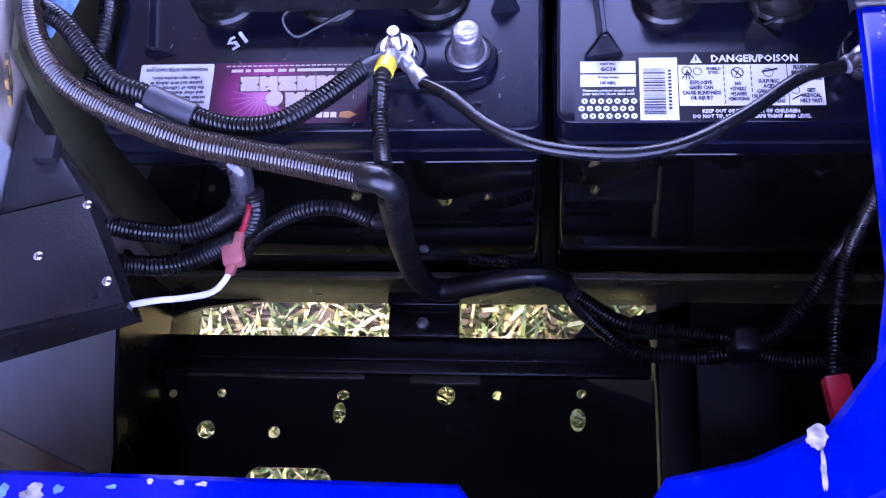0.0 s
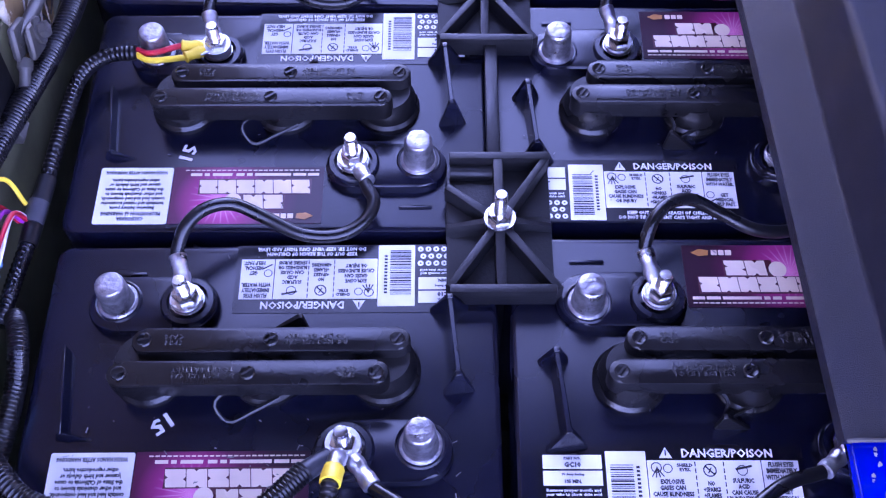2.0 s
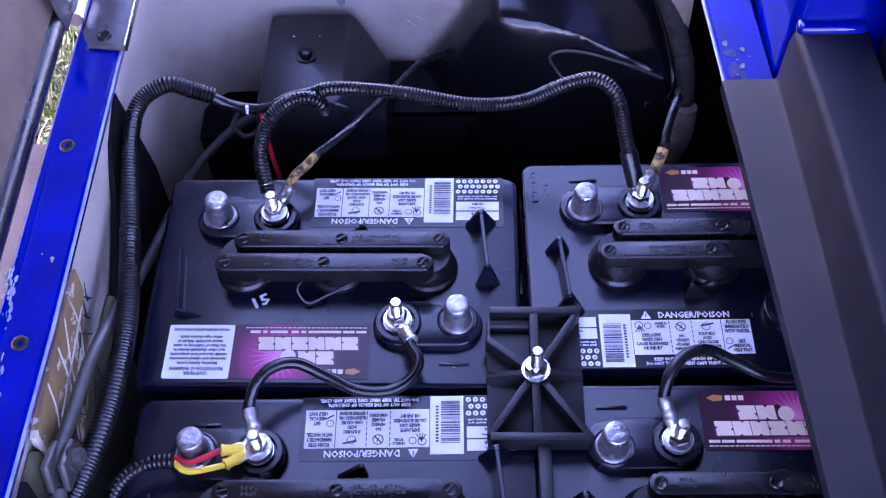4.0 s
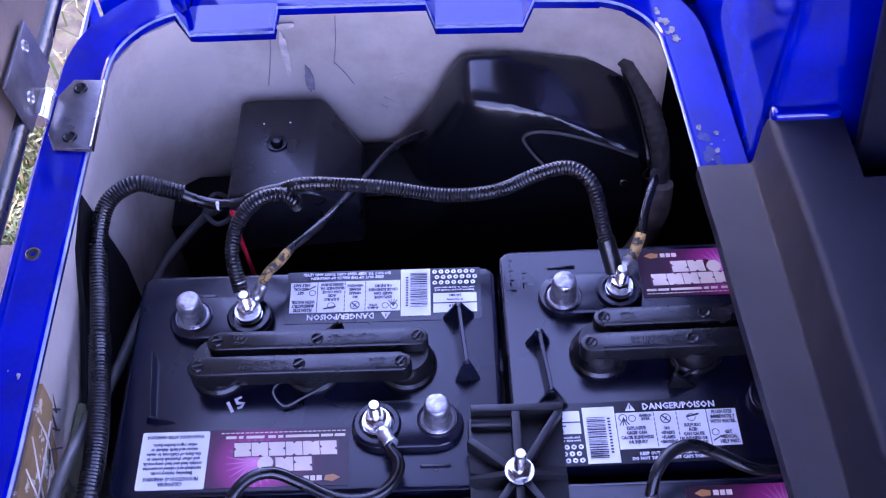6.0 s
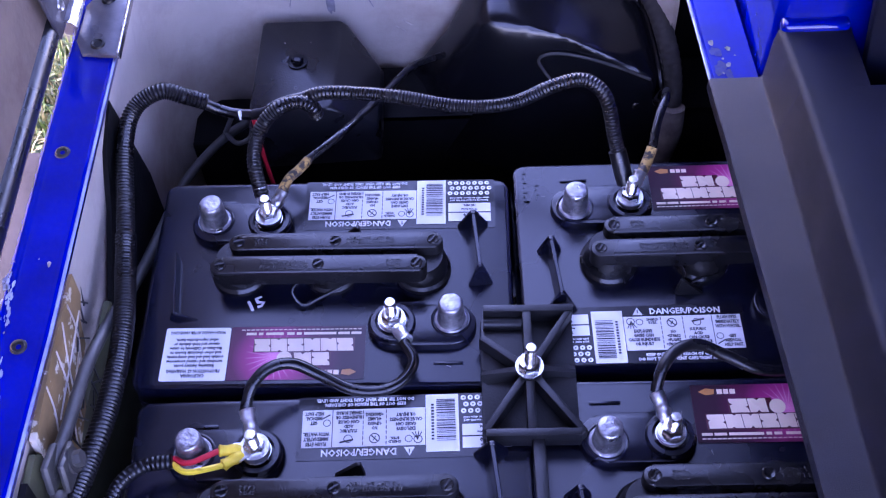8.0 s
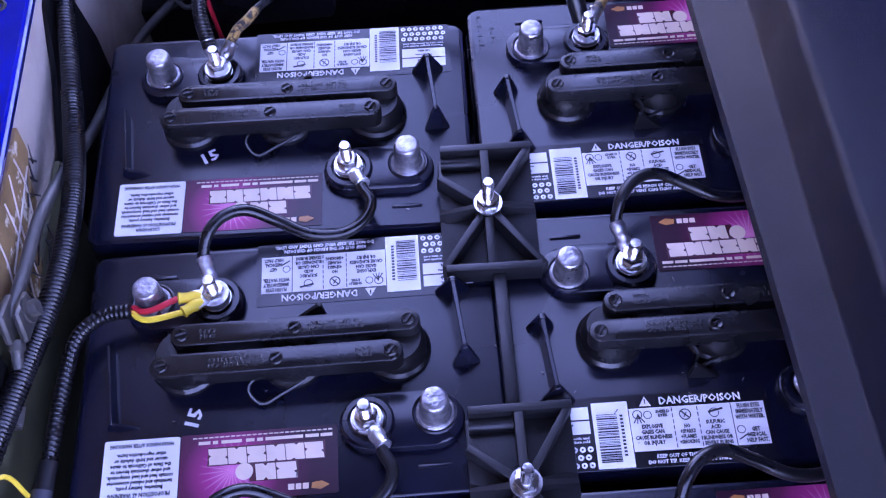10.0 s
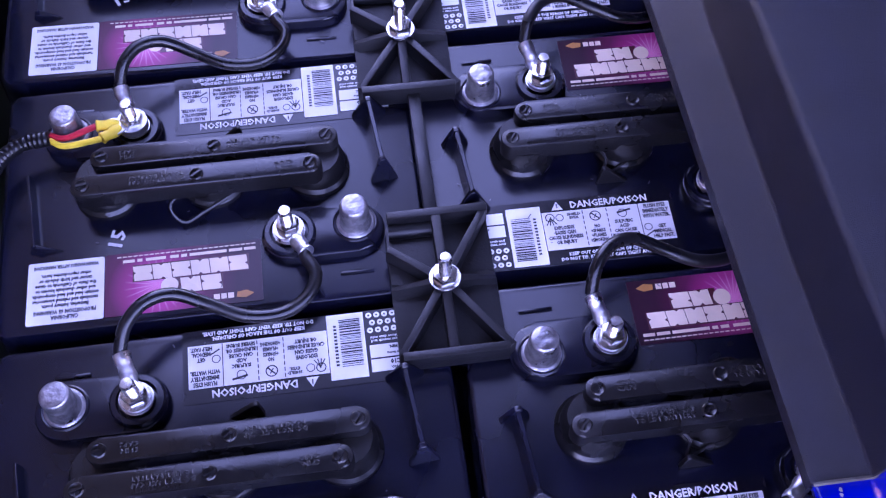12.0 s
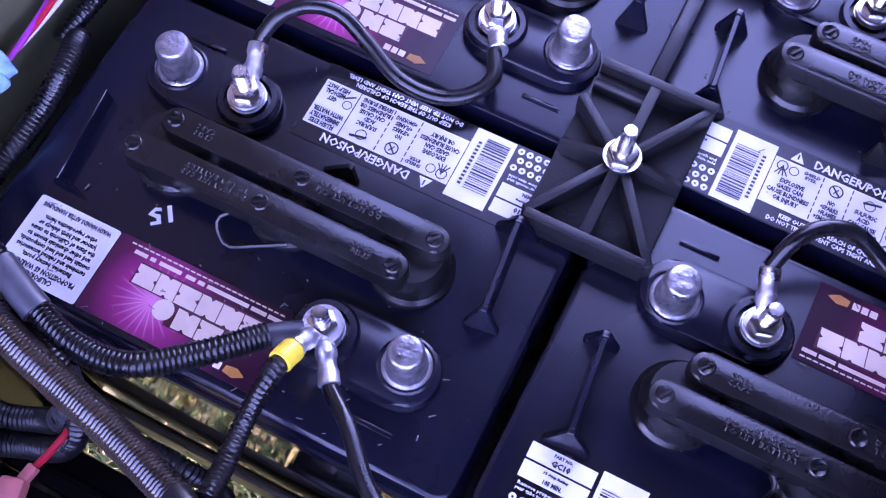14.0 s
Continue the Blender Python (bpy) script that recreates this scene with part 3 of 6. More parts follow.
for x, y, r, st, mt in ((-0.2475, -0.2035, 0.0042, 0.9, PALEBLUE), (-0.2330, -0.2030, 0.0040, 1.5, CHIP), (-0.2220, -0.2015, 0.0022, 1.2, PALEBLUE), (-0.1985, -0.2000, 0.0012, 2.0, PALEBLUE)):
    chip(rng, x, y, r, st, RIM + 0.0006, "paint_chip", mt)


# rear deck with two pockets sunk into it
for x0, x1 in ((-0.330, -0.2585), (-0.1845, -0.0615), (0.0160, 0.150)):
    part("rear_deck", box(x0, x1, 0.7835, 1.30, 0.560, RIM - 0.001, bevel=0.004), BLUE, cart_body)
for x0, x1 in ((-0.2585, -0.1845), (-0.0615, 0.0160)):
    part("pocket_floor", box(x0 + 0.001, x1 - 0.001, 0.7835, 0.84, 0.560, 0.659, bevel=0.001), BLUE, cart_body)
    part("pocket_back", box(x0 + 0.001, x1 - 0.001, 0.8405, 1.30, 0.560, RIM - 0.002, bevel=0.006, seg=3), BLUE, cart_body)
# the gelcoat falls away behind the rim's rounded corner towards the rear panel
web = bmesh.new()
_in, _out = [[p for p, q in zip(offset_loop(EDGE, d), EDGE) if q[0] > 0.0155 and q[1] > 0.56] for d in (0.0345, 0.075)]
_rows = [[web.verts.new((min(a[0] + (b[0] - a[0]) * f, 0.1512), min(a[1] + (b[1] - a[1]) * f, 0.7836), RIM - 0.0012 - 0.030 * f ** 0.8)) for f in (0.0, 0.06, 0.2, 0.5, 1.0)] for a, b in zip(_in, _out)]
for p, q in zip(_rows, _rows[1:]):
    for n in range(4):
        if (p[n].co - p[n + 1].co).length > 1e-5 or (q[n].co - q[n + 1].co).length > 1e-5:
            web.faces.new((p[n], p[n + 1], q[n + 1], q[n]))
bmesh.ops.solidify(web, geom=list(web.faces), thickness=0.003)
bmesh.ops.recalc_face_normals(web, faces=web.faces)
part("corner_web", web, BLUE, cart_body, "blue slope behind the rounded corner")

# rear blue panel beyond the bench, and the pocket floor beside it
rp = bmesh.new()
add_box(rp, 0.1515, 0.70, 0.570, 0.95, 0.60, 0.835, bevel=0.010, seg=3)
part("rear_panel", rp, BLUE, cart_body, "glossy blue rear body panel")
part("pocket_floor", box(0.195, 0.60, 0.505, 0.575, 0.690, 0.699, bevel=0.002), BLUE, cart_body)
part("panel_foot", box(0.1535, 0.1985, 0.5625, 0.575, 0.728, 0.7395, bevel=0.004, seg=3), BLUE, cart_body)

# the cart's unseen roof on its four struts, over the seat and the bay
# its stretch over the bench side is added to darken reflections in the lids
part("roof", prism([(-0.95, -0.50), (1.70, -0.50), (1.70, 2.20), (0.30, 2.20), (0.22, 0.74), (-0.95, 0.74)], 1.86, 1.90, 0.012), ROOFING, cart_body)
for x, y in ((-0.88, -0.30), (-0.88, 0.70), (1.60, -0.40), (1.60, 2.10)):
    part("roof_strut", sweep([(x, y, 0.45), (x, y, 1.87)], 0.016, 12, 0.2), FRAME, cart_body)
# unseen black panel, added to close off the bench side
part("unseen_panel", box(0.655, 0.68, -0.25, 0.95, 0.30, 1.32, bevel=0.008), FRAME, cart_body, "plain black panel added out of view behind the bench")
part("side_rail", box(-0.90, 0.90, -0.315, -0.285, 0.42, 0.46, bevel=0.004), FRAME, cart_body)
for x in (-0.895, 0.865):
    part("side_rail", box(x, x + 0.03, -0.285, 0.835, 0.42, 0.46, bevel=0.004), FRAME, cart_body)

# black trim over the bench
trim = tagged(empty("bench_trim"), "grained black vinyl trim laid over the blue bench side", "trim cover")
tb = bmesh.new()
trow = shelf_rows(tb, BROWS[1:], 0.0040, 0.006, 0.62)
fr = [tb.verts.new((v.co.x, v.co.y, v.co.z - 0.005)) for v in trow[0]]
for i in range(len(fr) - 1):
    tb.faces.new((trow[0][i + 1], trow[0][i], fr[i], fr[i + 1]))
bk = [tb.verts.new((v.co.x, v.co.y, v.co.z - 0.030)) for v in trow[-1][7:]]
for i in range(len(bk) - 1):
    tb.faces.new((trow[-1][7 + i], trow[-1][8 + i], bk[i + 1], bk[i]))
bmesh.ops.recalc_face_normals(tb, faces=tb.faces)
part("cover", tb, TRIM, trim)
_, ta, tbb, tc_ = BROWS[1]
part("worn_edge", sweep([(ta - 0.001, 0.0368, RIM + 0.0030), (ta + 0.002, 0.0366, RIM + 0.0046), (tbb - 0.001, 0.0366, RIM + 0.0046), (tbb + 0.003, 0.0366, RIM + 0.0075), (tc_ + 0.002, 0.0366, 0.7330), (tc_ + 0.012, 0.0366, 0.7348), (0.40, 0.0366, 0.7348)], 0.0011, 6, 0.006), GREYROD, trim, "pale worn front edge")
eb = bmesh.new()
shelf_rows(eb, ((0.5132, 0.1185, 0.150, 0.156), (0.540, 0.1170, 0.1495, 0.1545), (0.567, 0.1160, 0.149, 0.153)), 0.0038, 0.006, 0.1985)
v0 = [v for v in eb.verts if abs(v.co.x - 0.1985) < 1e-5]
v0.sort(key=lambda v: v.co.y)
lowv = [eb.verts.new((v.co.x + 0.003, v.co.y, v.co.z - 0.036)) for v in v0]
for i in range(len(v0) - 1):
    eb.faces.new((v0[i], v0[i + 1], lowv[i + 1], lowv[i]))
bmesh.ops.recalc_face_normals(eb, faces=eb.faces)
part("end_cover", eb, TRIM, trim)

hip = tagged(empty("seat_bracket"), "black plastic seat bracket standing beside the bench trim", "seat bracket")
hb = bmesh.new()
add_box(hb, -0.0135, 0.0135, -0.005, 0.005, 0, 0.34, bevel=0.003)
bmesh.ops.transform(hb, matrix=Matrix.Translation((0.223, 0.548, 0.699)) @ pose(0, 0, 0, 7.5, -11.5, 0), verts=hb.verts)
part("plate", hb, TRIM, hip)
part("bolt", lathe([(0, 0.006), (0.006, 0.005), (0.009, 0), (0.009, -0.010)], 16, pose(0.2455, 0.540, 0.7090)), STEEL, hip, "silver bolt head")


# ---- tray and frame under the bay ----
def plate_with_holes(x0, x1, y0, y1, z, thick, holes, rect_holes=()):
    bm = bmesh.new()
    edges = []

    def ring(pts):
        vs = [bm.verts.new((x, y, z)) for x, y in pts]
        for i in range(len(vs)):
            edges.append(bm.edges.new((vs[i], vs[(i + 1) % len(vs)])))

    ring([(x0, y0), (x1, y0), (x1, y1), (x0, y1)])
    for cx, cy, rx, ry in holes:
        ring([(cx + rx * math.cos(2 * math.pi * i / 18), cy + ry * math.sin(2 * math.pi * i / 18)) for i in range(18)])
    for a in rect_holes:
        ring(round_rect(*a, 0.012))
    bmesh.ops.triangle_fill(bm, use_beauty=True, use_dissolve=False, edges=edges)
    bmesh.ops.recalc_face_normals(bm, faces=bm.faces)
    r = bmesh.ops.extrude_face_region(bm, geom=list(bm.faces))
    bmesh.ops.translate(bm, vec=(0, 0, -thick), verts=[v for v in r["geom"] if isinstance(v, bmesh.types.BMVert)])
    bmesh.ops.recalc_face_normals(bm, faces=bm.faces)
    return bm


tray = tagged(empty("battery_tray"), "black painted steel battery tray and floor frame", "battery tray")
part("tray_floor", box(-0.315, 0.30, 0.016, 0.62, 0.330, 0.336, bevel=0.001), OLIVE, tray, "dusty tray floor")
part("tray_lip", add_box(add_box(bmesh.new(), -0.315, 0.30, 0.0105, 0.0140, 0.325, 0.384, bevel=0.001), -0.315, 0.30, 0.0090, 0.0150, 0.382, 0.387, bevel=0.0015), OLIVE, tray, "olive dusted front lip of the tray")
part("cross_member", add_box(add_box(bmesh.new(), -0.335, 0.066, -0.051, -0.0195, 0.308, 0.335, bevel=0.003), -0.30, 0.03, -0.041, -0.037, 0.333, 0.340, bevel=0.001), FRAME, tray)
part("ledge", prism([(-0.320, 0.010), (-0.240, 0.010), (-0.290, 0.003), (-0.320, -0.007)], 0.330, 0.335), FRAME, tray)
part("ledge", prism([(0.008, -0.019), (0.300, -0.019), (0.300, 0.010), (0.100, 0.010), (0.060, 0.000), (0.016, -0.008)], 0.330, 0.335), FRAME, tray)
part("rail", box(-0.297, -0.155, -0.0545, -0.0505, 0.328, 0.333, bevel=0.001), OLIVE, tray)
part("rail", box(-0.119, -0.064, -0.0575, -0.0505, 0.328, 0.333, bevel=0.001), OLIVE, tray)
part("front_floor", plate_with_holes(-0.345, 0.068, -0.245, -0.0515, 0.330, 0.003,
     [(-0.307, -0.068, 0.0032, 0.0034), (-0.268, -0.067, 0.0036, 0.0036), (-0.171, -0.067, 0.0050, 0.004), (-0.173, -0.081, 0.0050, 0.0085),
      (-0.091, -0.066, 0.0074, 0.0074), (-0.051, -0.065, 0.004, 0.004), (0.013, -0.063, 0.004, 0.004), (0.010, -0.083, 0.006, 0.009),
      (-0.277, -0.096, 0.0072, 0.0072), (-0.223, -0.097, 0.0048, 0.0048)], [(-0.242, -0.175, -0.180, -0.124)]), FRAME, tray)
part("centre_bracket", add_box(add_box(bmesh.new(), -0.1375, -0.0815, -0.022, 0.012, 0.333, 0.341, bevel=0.002), -0.1375, -0.0815, 0.000, 0.012, 0.340, 0.352, bevel=0.002), FRAME, tray)
part("bracket_bolt", frustum_hex(0.005, 0.341, 0.346, pose(-0.110, -0.012, 0)), DULL, tray, "dull bolt head")
part("side_member", box(0.07, 0.10, -0.24, 0.62, 0.26, 0.335, bevel=0.004), FRAME, tray)
part("side_floor", box(0.10, 0.30, -0.245, -0.006, 0.318, 0.324, bevel=0.001), FRAME, tray)
part("side_member", box(-0.345, -0.315, -0.24, 0.74, 0.26, 0.335, bevel=0.004), FRAME, tray)
part("gusset", prism([(0.016, -0.052), (0.066, -0.052), (0.066, -0.070), (0.035, -0.060)], 0.3305, 0.334), OLIVE, tray)
part("rear_floor", box(-0.315, 0.30, 0.62, 0.80, 0.322, 0.328, bevel=0.001), FRAME, tray)


# ---- batteries ----
def fit_text(lines, w, h, m, dst, align="CENTER", spacing=1.0, weight=0.028):
    """Lettering stretched to w by h, centred by m."""
    t = text_mesh(lines, 1.0, align, spacing, weight)
    xs, ys = [v.co.x for v in t.verts], [v.co.y for v in t.verts]
    cx, cy = (min(xs) + max(xs)) / 2, (min(ys) + max(ys)) / 2
    s = Matrix.Diagonal((w / (max(xs) - min(xs)), h / (max(ys) - min(ys)), 1, 1))
    add_bm(dst, t, m @ s @ Matrix.Translation((-cx, -cy, 0)))


def flat_rect(bm, x0, x1, y0, y1, z):
    vs = [bm.verts.new(p) for p in ((x0, y0, z), (x1, y0, z), (x1, y1, z), (x0, y1, z))]
    bm.faces.new(vs)


def flat_disc(bm, cx, cy, r, z, n=12, r2=None):
    a = [bm.verts.new((cx + r * math.cos(2 * math.pi * i / n), cy + r * math.sin(2 * math.pi * i / n), z)) for i in range(n)]
    if r2 is None:
        bm.faces.new(a)
        return
    b = [bm.verts.new((cx + r2 * math.cos(2 * math.pi * i / n), cy + r2 * math.sin(2 * math.pi * i / n), z)) for i in range(n)]
    for i in range(n):
        bm.faces.new((a[i], a[(i + 1) % n], b[(i + 1) % n], b[i]))


TURN180 = pose(0, 0, 0, 0, 0, 180)


def turned(bm):
    bmesh.ops.transform(bm, matrix=TURN180, verts=bm.verts)
    return bm


def sheet(outline, z, t=0.0004):
    return turned(prism(outline, z - t, z))


def hull(bm, pts, m):
    """The convex body round some corners, slightly rounded."""
    vs = [bm.verts.new(m @ Vector(p)) for p in pts]
    bmesh.ops.convex_hull(bm, input=vs)
    bmesh.ops.dissolve_limit(bm, angle_limit=radians(2), verts=bm.verts, edges=bm.edges)
    bmesh.ops.bevel(bm, geom=list(bm.edges), offset=0.0004, segments=1, affect="EDGES")
    return bm


def stacked(x0, x1, y0, y1, r, levels):
    """One closed body with rounded corners: for each height how far it stands out."""
    bm = bmesh.new()
    rows = [[bm.verts.new((x, y, z)) for x, y in round_rect(x0 - o, x1 + o, y0 - o, y1 + o, r + o)] for z, o in levels]
    n = len(rows[0])
    for a, c in zip(rows, rows[1:]):
        for i in range(n):
            bm.faces.new((a[i], a[(i + 1) % n], c[(i + 1) % n], c[i]))
    bm.faces.new(rows[0][::-1])
    bm.faces.new(rows[-1])
    bmesh.ops.recalc_face_normals(bm, faces=bm.faces)
    return bm


def make_battery():
    b = tagged(empty("battery"), "black deep-cycle battery with purple and white labels, in the tray", "battery", "batteries in the bay")
    part("case", stacked(-0.1275, 0.1275, -0.0850, 0.0875, 0.006, ((-0.270, -0.002), (-0.268, 0.0), (-0.046, 0.0), (-0.0455, 0.0006), (-0.0405, 0.0006), (-0.040, 0.0), (-0.030, 0.0))),
         CASE, b, "black case with ridged upper band")
    lid_ob = part("lid", stacked(-0.1292, 0.1292, -0.0862, 0.0888, 0.009, ((-0.034, 0.0002), (-0.033, 0.0012), (-0.023, 0.0012), (-0.0215, 0.0), (-0.0030, 0.0), (-0.0010, -0.0008), (-0.0002, -0.0022), (0.0, -0.0034))), LID, b, "matt black lid with moulded ribs")
    # raised pads that carry the terminals
    for s in (1, -1):
        py, sy = (0.0478 if s > 0 else -0.0388), (0.0465 if s > 0 else -0.0415)
        part("terminal_pad", prism(slot_outline(-0.086 * s if s > 0 else 0.046, -0.046 if s > 0 else 0.086, 0.0465 if s > 0 else -0.0415, 0.0172), -0.001, 0.0070, 0.0022), LID, b)
        post = part("post", lathe([(0.0116, 0.0), (0.0116, 0.0080), (0.0108, 0.0088), (0.0100, 0.0090), (0.0094, 0.0100), (0.0084, 0.0258), (0.0080, 0.0272), (0.0074, 0.0280), (0.0066, 0.0283), (0.0034, 0.0282), (0, 0.0283)], 28,
                                  pose(-0.086 * s, py, 0)), LEAD, b, "dull lead taper post")
        part("collar", lathe([(0.0138, 0.0), (0.0138, 0.0074), (0.0128, 0.0080), (0.0118, 0.0078), (0.0118, 0.0)], 28, pose(-0.086 * s, py, 0)), LID, post)
        stud = part("stud", lathe([(0.0098, 0.004), (0.0098, 0.0108), (0.0045, 0.0116), (0.0040, 0.013)]
                                  + [(0.0040 - 0.0005 * (i % 2), 0.013 + 0.0006 * i) for i in range(34)] + [(0.0032, 0.0345), (0, 0.0347)], 20,
                                  pose(-0.046 * s, sy, 0)), STEEL, b, "bright threaded stud")
        part("boss", lathe([(0.0160, 0.0), (0.0160, 0.0080), (0.0146, 0.0100), (0.0118, 0.0102), (0.0106, 0.004)], 28, pose(-0.046 * s, sy, 0)), LID, stud)
        part("washer", lathe([(0.0088, 0.0135), (0.0088, 0.0150), (0.0040, 0.0152)], 24, pose(-0.046 * s, sy, 0)), STEEL, stud)
        part("nut", frustum_hex(0.0070, 0.0150, 0.0212, pose(-0.046 * s, sy, 0, 0, 0, 17)), STEEL, stud)
        part("mark", box(-0.084 * s - 0.010, -0.084 * s + 0.010, 0.0690 * s - 0.0012, 0.0690 * s + 0.0012, -0.0005, 0.0012, bevel=0.0004), LID, b)
    # vent caps in two ganged bars
    for bx, by in ((0.0062, 0.0130), (-0.0048, -0.0063)):
        bar = bmesh.new()
        add_prism(bar, slot_outline(bx - 0.0676, bx + 0.0676, by, 0.0070), 0.0145, 0.0285, 0.0016)
        bar_ob = part("vent_bar", bar, CAPS, b, "long ganged vent cap bar")
        for k in (-1, 0, 1):
            scr = bmesh.new()
            add_lathe(scr, [(0.0042, 0.0270), (0.0042, 0.0290), (0.0036, 0.0296), (0.0026, 0.0290), (0.0, 0.0288)], 14, pose(bx + 0.0676 * k, by, 0))
            add_box(scr, -0.0032, 0.0032, -0.0006, 0.0006, 0.0284, 0.0302, m=pose(bx + 0.0676 * k, by, 0, 0, 0, 35 + 20 * k))
            part("cap_screw", scr, CAPS, bar_ob)
        emb = bmesh.new()
        sgn = 1 if by > 0 else -1
        mm = pose(0, by, 0.0283, 0, 0, 0)
        fit_text(["SPIN", "CAPS"], 0.011, 0.0062, mm @ pose(bx - 0.052 * sgn, 0, 0, 0, 0, 180), emb)
        fit_text(["DO NOT USE CAP", "TO LIFT BATTERY"], 0.034, 0.0062, mm @ pose(bx + 0.024 * sgn, 0, 0, 0, 0, 180), emb)
        up = bmesh.ops.extrude_face_region(emb, geom=list(emb.faces))
        bmesh.ops.translate(emb, vec=(0, 0, 0.0005), verts=[v for v in up["geom"] if isinstance(v, bmesh.types.BMVert)])
        bmesh.ops.recalc_face_normals(emb, faces=emb.faces)
        tagged(part("moulded_lettering", emb, CAPS, bar_ob, smooth=False), kind="stuff")
    for k in (-1, 0, 1):
        cx, cy = 0.0010 + 0.0645 * k, 0.0062
        cap = bmesh.new()
        add_lathe(cap, [(0.0205, 0.0), (0.0205, 0.0035), (0.0185, 0.0055), (0.0180, 0.0120), (0.0165, 0.0140), (0.0150, 0.0190), (0, 0.0195)], 26, pose(cx, cy, 0))
        part("vent_cap", cap, CAPS, b)
    fin = bmesh.new()
    hull(fin, [(x, 0.0334 + d, z) for x, z in ((0.002, -0.001), (0.0225, -0.001), (0.0205, 0.0165), (0.0180, 0.0165)) for d in (-0.0014, 0.0014)], Matrix.Identity(4))
    part("cap_tab", fin, CAPS, b)
    for s in (1, -1):
        x = -0.020 if s > 0 else 0.020
        loop = sweep([(x + 0.004, -0.012 * s + 0.003, 0.015), (x - 0.004, -0.020 * s + 0.003, 0.012), (x + 0.003 * s, -0.027 * s + 0.003, 0.004), (x + 0.016 * s, -0.022 * s + 0.003, 0.006),
                      (x + 0.030 * s, -0.015 * s + 0.003, 0.008)], 0.0011, 6, 0.003)
        part("cap_tether", loop, CAPS, b)
    # lifting ribs: a tall blade with tent-shaped ends, and a low plain one
    rib = bmesh.new()
    (xa, ya), (xb, yb) = (0.1065, -0.004), (0.1020, 0.0435)
    d = Vector((xb - xa, yb - ya, 0))
    mm = pose(xa, ya, 0, 0, 0, math.degrees(math.atan2(d.y, d.x)))
    pts = [(u, sd * w, z) for u in (0.0, d.length) for sd in (1, -1) for w, z in ((0.0024, -0.001), (0.0014, 0.0195))]
    hull(rib, pts, mm)
    part("lifting_rib", rib, LID, b)
    for u, o, w in ((0.0, -1, 0.0086), (d.length, 1, 0.0112)):
        tent = bmesh.new()
        hull(tent, [(u + o * f, sd * w, z) for f, z in ((0.0030, -0.001), (-0.0008, -0.001), (0.0030, 0.0012)) for sd in (-1, 1)]
             + [(u + o * f, sd * 0.0017, 0.0205) for f in (0.0010, -0.0020) for sd in (-1, 1)], mm)
        part("rib_end", tent, LID, b)
    low = bmesh.new()
    hull(low, [(x + d, y, z) for x, y in ((-0.1115, 0.0200), (-0.1055, -0.0320)) for d, z in ((-0.0022, -0.001), (0.0022, -0.001), (-0.0010, 0.0085), (0.0010, 0.0085))], Matrix.Identity(4))
    part("lifting_rib", low, LID, b)
    foot = bmesh.new()
    hull(foot, [(-0.1100, -0.0330, -0.001), (-0.0895, -0.0335, -0.001), (-0.0900, -0.0315, -0.001), (-0.1080, -0.0260, -0.001), (-0.1072, -0.0310, 0.0085), (-0.1040, -0.0310, 0.0085), (-0.0900, -0.0326, 0.0010)], Matrix.Identity(4))
    part("rib_end", foot, LID, b)
    # warning label, read from the far side
    lab = part("warning_label", sheet(round_rect(0.0655, 0.1102, 0.0396, 0.0806, 0.0014), 0.0006), WHITE, b, "white warning label")
    pr = bmesh.new()
    fit_text(["CALIFORNIA", "PROPOSITION 65 WARNING"], 0.036, 0.0066, pose(0.0878, 0.0752, 0.0009), pr, weight=0.045)
    fit_text(["Batteries, battery posts,", "terminals and related accessories", "contain lead and lead compounds,", "and other chemicals known to", "the State of California to cause",
              "cancer and birth defects or", "other reproductive harm."], 0.039, 0.0235, pose(0.0878, 0.0590, 0.0009), pr, weight=0.045)
    fit_text(["WASH HANDS AFTER HANDLING"], 0.038, 0.0026, pose(0.0878, 0.0435, 0.0009), pr, weight=0.045)
    part("printing", turned(pr), INK, lab)
    # purple label with plain blocks for its marks
    lab = part("brand_label", sheet(round_rect(-0.0275, 0.0650, 0.0392, 0.0804, 0.001), 0.0005), BRAND, b, "magenta label with a sunburst")
    rl_ = random.Random(12)
    for k, (x, y, w) in enumerate([(-0.0192 + 0.0113 * i, 0.0490, 0.0108) for i in range(6)] + [(-0.0035 + 0.0122 * i, 0.0600, 0.0116) for i in range(2)]):
        bl = bmesh.new()
        side, h, at, deep = rl_.randrange(4), 0.0098, rl_.uniform(0.35, 0.6), rl_.uniform(0.22, 0.34)
        ring = []
        for n, (p, q) in enumerate((((0, 0), (w, 0)), ((w, 0), (w, h)), ((w, h), (0, h)), ((0, h), (0, 0)))):
            ring.append(p)
            if n in (side, (side + 2) % 4):
                for off, push in ((-0.12, 0.0), (0.0, deep), (0.12, 0.0)):
                    e = Vector(p).lerp(Vector(q), at + off)
                    ring.append(tuple(e.lerp(Vector((w / 2, h / 2)), push)))
        add_prism(bl, [(x + u - 0.10 * (v - h / 2), y + v) for u, v in ring], 0.0007, 0.0009)
        part("lettering_block", turned(bl), CREAMINK, lab, smooth=False)
    ot = bmesh.new()
    flat_rect(ot, -0.0202, 0.0488, 0.0480, 0.0594, 0.00065)
    part("block_outline", turned(ot), MAROON, lab)
    ot = bmesh.new()
    flat_rect(ot, -0.0045, 0.0240, 0.0590, 0.0703, 0.0007)
    part("block_outline", turned(ot), MAROON, lab)
    sn = bmesh.new()
    flat_disc(sn, 0.0270, 0.0640, 0.0052, 0.00095, 20)
    part("sun_disc", turned(sn), CREAMINK, lab)
    lg = bmesh.new()
